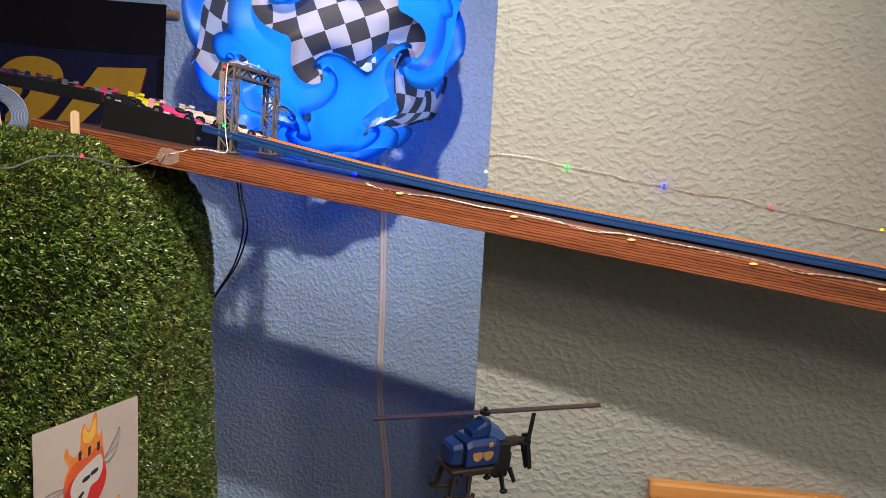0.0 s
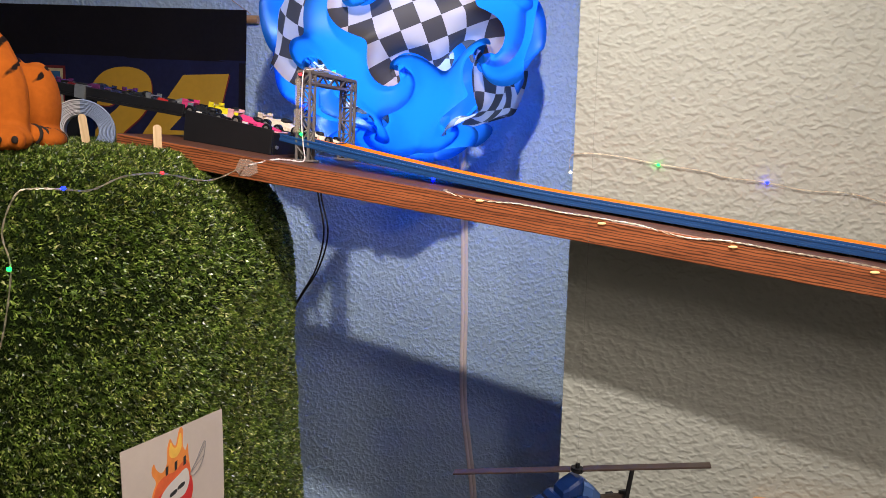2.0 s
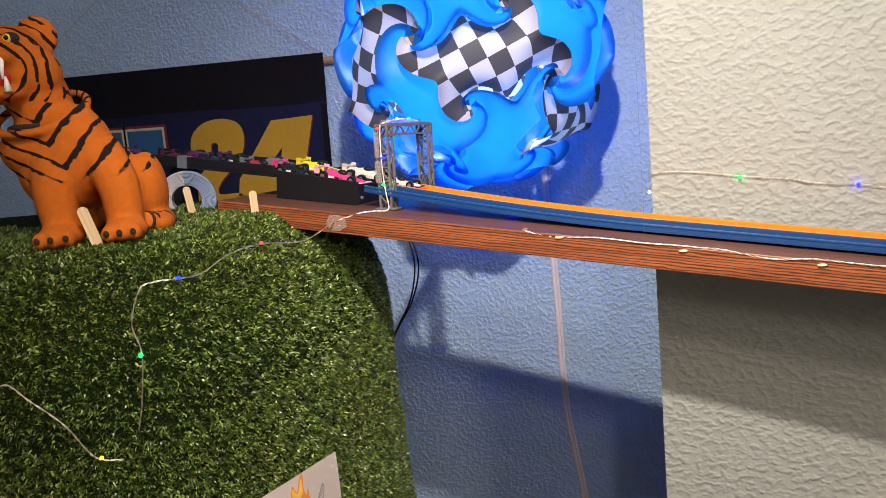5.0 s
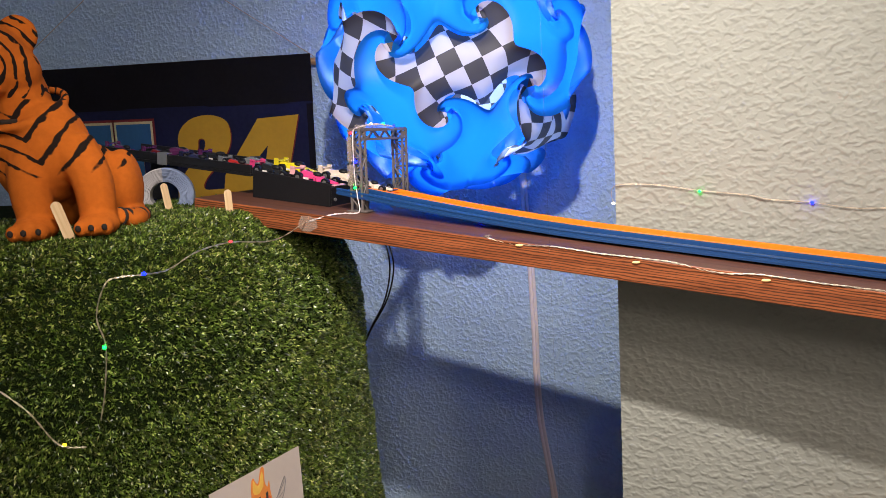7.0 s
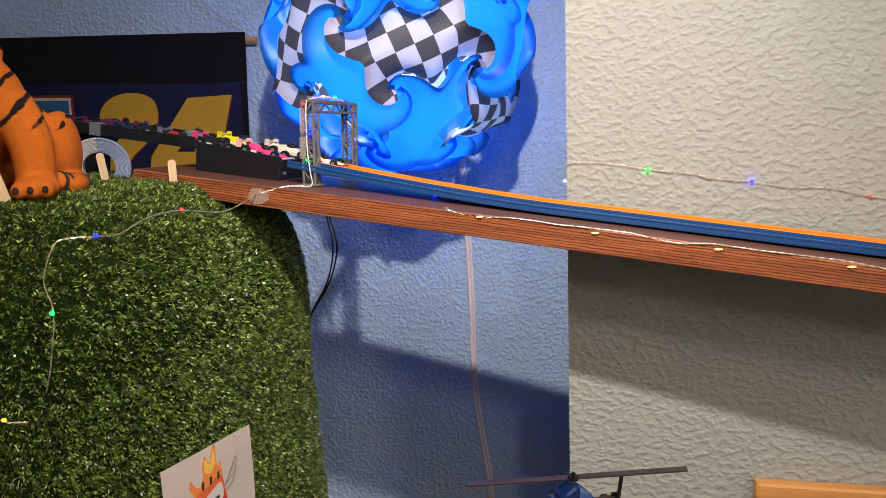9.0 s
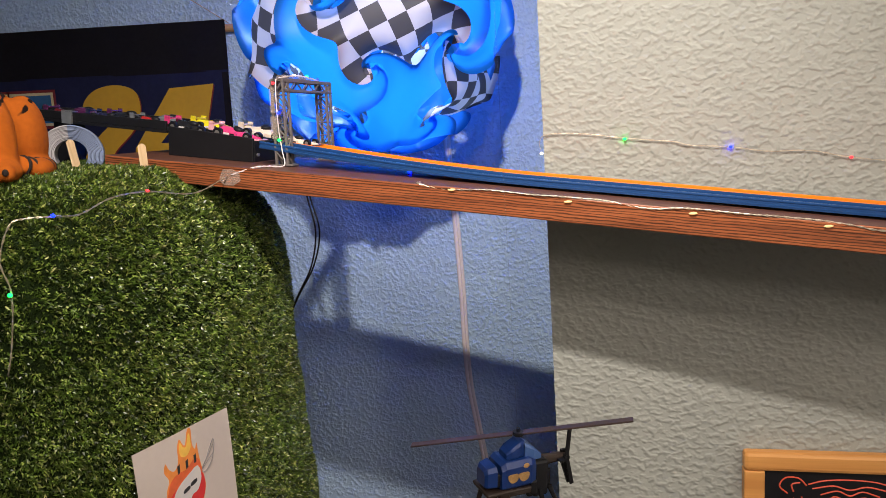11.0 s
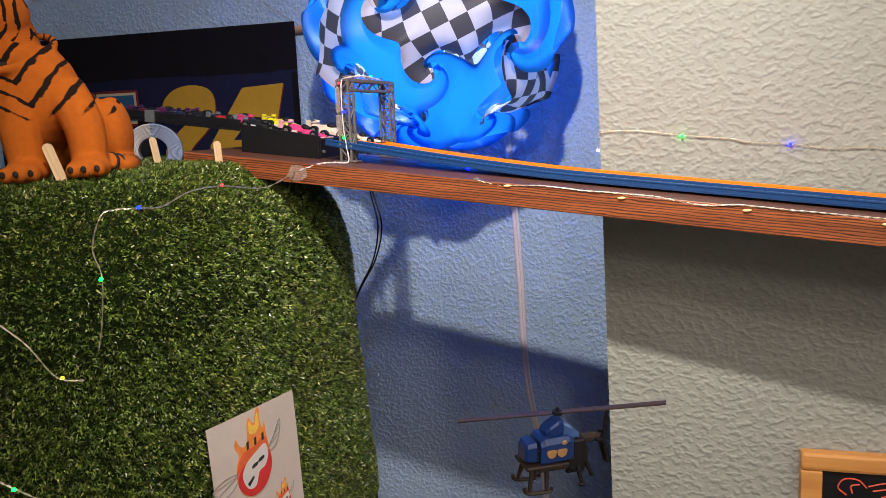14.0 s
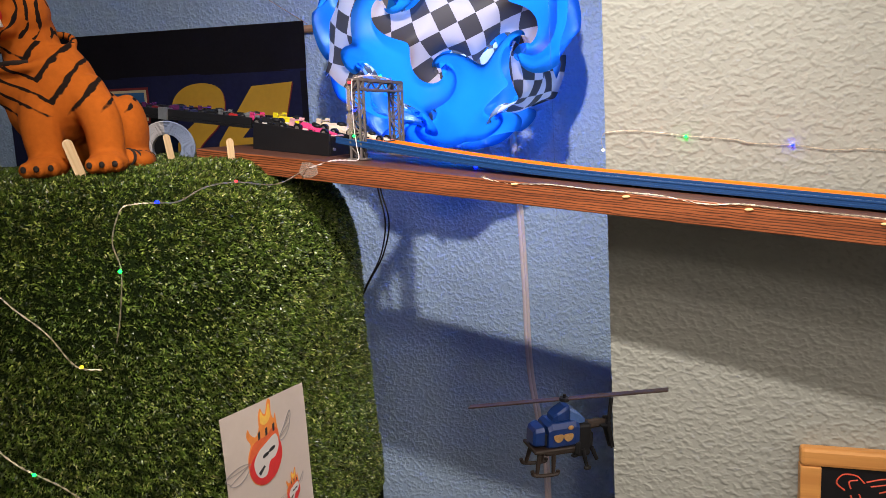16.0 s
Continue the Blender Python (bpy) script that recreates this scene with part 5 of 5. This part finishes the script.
def string_of_lights(name, points, lights, label, radius=0.0003, twist=True, coat=WIRE):
    thing = empty(name, Matrix.Translation(points[0]), label, "fairy lights", "fairy lights")
    line = smooth_line(points, 8)
    o = Vector(points[0])
    for ph in ((0, math.pi) if twist else (0,)):
        bm = bmesh.new()
        tube_into(bm, [p - o + Vector((0, 0.0006 * math.cos(i * 1.1 + ph), 0.0006 * math.sin(i * 1.1 + ph))) for i, p in enumerate(line)], radius, 5)
        part("wire", bm, coat, thing, smooth=True)
    for place, colour in lights:
        bm = bmesh.new()
        ball_into(bm, Vector(place) - o, (0.0046, 0.0013, 0.0014) if colour == "gold" else (0.0022, 0.0018, 0.0018), u=10, v=8)
        part("bulb", bm, GLOWS[colour], thing, "tiny warm glowing bulb" if colour == "gold" else colour + " glowing bulb", smooth=True)


def wall_point(x, z, off=0.004):
    return (x, 1.004 - 0.0454 * (x - 0.057) - off, z)


string_of_lights("fairy_lights", [wall_point(0.054, 1.517, 0.001), wall_point(0.052, 1.532, 0.002), wall_point(0.062, 1.541), wall_point(0.108, 1.539), wall_point(0.160, 1.530), wall_point(0.218, 1.522), wall_point(0.240, 1.516), wall_point(0.287, 1.511),
                 wall_point(0.330, 1.503), wall_point(0.378, 1.501), wall_point(0.424, 1.490), wall_point(0.50, 1.478), wall_point(0.564, 1.468), wall_point(0.70, 1.45), wall_point(0.9, 1.43)],
                 [(wall_point(0.054, 1.517, 0.003), "white"), (wall_point(0.160, 1.529, 0.005), "green"), (wall_point(0.287, 1.511, 0.005), "blue"), (wall_point(0.424, 1.490, 0.005), "red"), (wall_point(0.564, 1.469, 0.005), "yellow")],
                 "thin silver wire of tiny coloured lights on the cream wall")
edge = [on_board(-0.088 + 0.026 * i, -0.0012 + 0.0022 * max(0.0, math.sin(i * 0.83 + 1)), 0.0006 - 0.0046 * max(0.0, math.sin(i * 1.13) * math.cos(i * 0.37))) for i in range(28)]
string_of_lights("fairy_lights", [on_board(-0.088, 0.010, 0.001)] + edge,
                 [(on_board(-0.047, -0.002, -0.003), "gold"), (on_board(0.083, -0.002, -0.004), "gold"), (on_board(0.21, -0.002, -0.004), "gold"), (on_board(0.335, -0.002, -0.004), "gold"), (on_board(0.46, -0.002, -0.004), "gold")],
                 "silver wire of tiny lights taped along the board edge", 0.0005)
hill_wire = [on_board(-0.335, -0.0015, -0.012), (-0.350, 0.83, 1.503), (-0.360, 0.752, 1.513), (-0.361, 0.69, 1.513), (-0.364, 0.645, 1.503), (-0.361, 0.606, 1.506), (-0.374, 0.590, 1.507), (-0.381, 0.578, 1.503), (-0.390, 0.572, 1.474), (-0.388, 0.576, 1.445), (-0.395, 0.574, 1.40), (-0.400, 0.570, 1.375)]
hill_wire[1:] = [tuple(Vector(p) + LIFT) for p in hill_wire[1:]]
string_of_lights("fairy_lights", hill_wire, [(tuple(Vector((-0.360, 0.752, 1.514)) + LIFT), "red"), (tuple(Vector((-0.360, 0.605, 1.507)) + LIFT), "blue"), (tuple(Vector((-0.387, 0.573, 1.445)) + LIFT), "green")], "thin wire of tiny coloured lights over the grass mound", 0.00048)
string_of_lights("fairy_lights", [(-0.418, 0.566, 1.348), (-0.432, 0.556, 1.352), (-0.440, 0.550, 1.362), (-0.452, 0.540, 1.392), (-0.472, 0.527, 1.420), (-0.482, 0.519, 1.436), (-0.492, 0.511, 1.434), (-0.512, 0.505, 1.427), (-0.527, 0.499, 1.405), (-0.530, 0.497, 1.380), (-0.521, 0.497, 1.361), (-0.510, 0.503, 1.336), (-0.499, 0.508, 1.320), (-0.502, 0.509, 1.290), (-0.488, 0.514, 1.270), (-0.473, 0.521, 1.256), (-0.457, 0.533, 1.238), (-0.440, 0.547, 1.212)],
                 [((-0.433, 0.556, 1.354), "yellow"), ((-0.492, 0.510, 1.435), "red"), ((-0.521, 0.495, 1.362), "blue"), ((-0.473, 0.519, 1.257), "green")], "thin wire of tiny coloured lights hanging down the grass mound", 0.0005)
string_of_lights("fairy_lights", [on_board(-0.330, -0.0015, -0.010), on_board(-0.300, 0.004, 0.0012), on_board(-0.292, 0.025, 0.0015), on_board(-0.283, 0.045, 0.002), GATE((0.010, -0.004, 0.02)), GATE((0.006, -0.0045, 0.05)), GATE((0.004, -0.0045, 0.10)), GATE((0.002, 0.01, 0.1095)), GATE((0.008, 0.05, 0.1135)), GATE((0.006, 0.11, 0.1095))],
                 [(GATE((0.0075, -0.006, 0.032)), "green"), (GATE((0.008, -0.006, 0.066)), "blue"), (GATE((0.0, -0.004, 0.103)), "red"), (GATE((0.006, 0.04, 0.114)), "white"), (GATE((0.006, 0.075, 0.114)), "green"), (GATE((0.0065, 0.106, 0.1115)), "blue")],
                 "thin wire of tiny coloured lights wound up the lattice gate", 0.0007, True, CORD)
bm = bmesh.new()
ball_into(bm, (0, 0, 0), (0.0026, 0.002, 0.002), u=10, v=8)
tagged(part("fallen_bulb", bm, GLOWS["blue"], smooth=True, at=Matrix.Translation(on_board(-0.135, 0.105, 0.002))), "tiny blue glowing bulb on the board", "bulb")
bm = bmesh.new()
plate_into(bm, [(-0.347, 0.009), (-0.340, 0.003), (-0.327, 0.004), (-0.317, 0.010), (-0.319, 0.020), (-0.329, THICK - 0.003), (-0.342, THICK - 0.004), (-0.345, 0.016)], 0.0008, front=-0.0015)
tagged(part("tape_piece", bm, TAPE, at=SLOPE), "crinkled piece of clear tape on the board edge", "tape")
tagged(part("tape_piece", box((-0.092, 0.0, THICK + 0.0003), (-0.086, 0.016, THICK + 0.0008)), TAPE, at=SLOPE), "piece of clear tape on the board top", "tape")
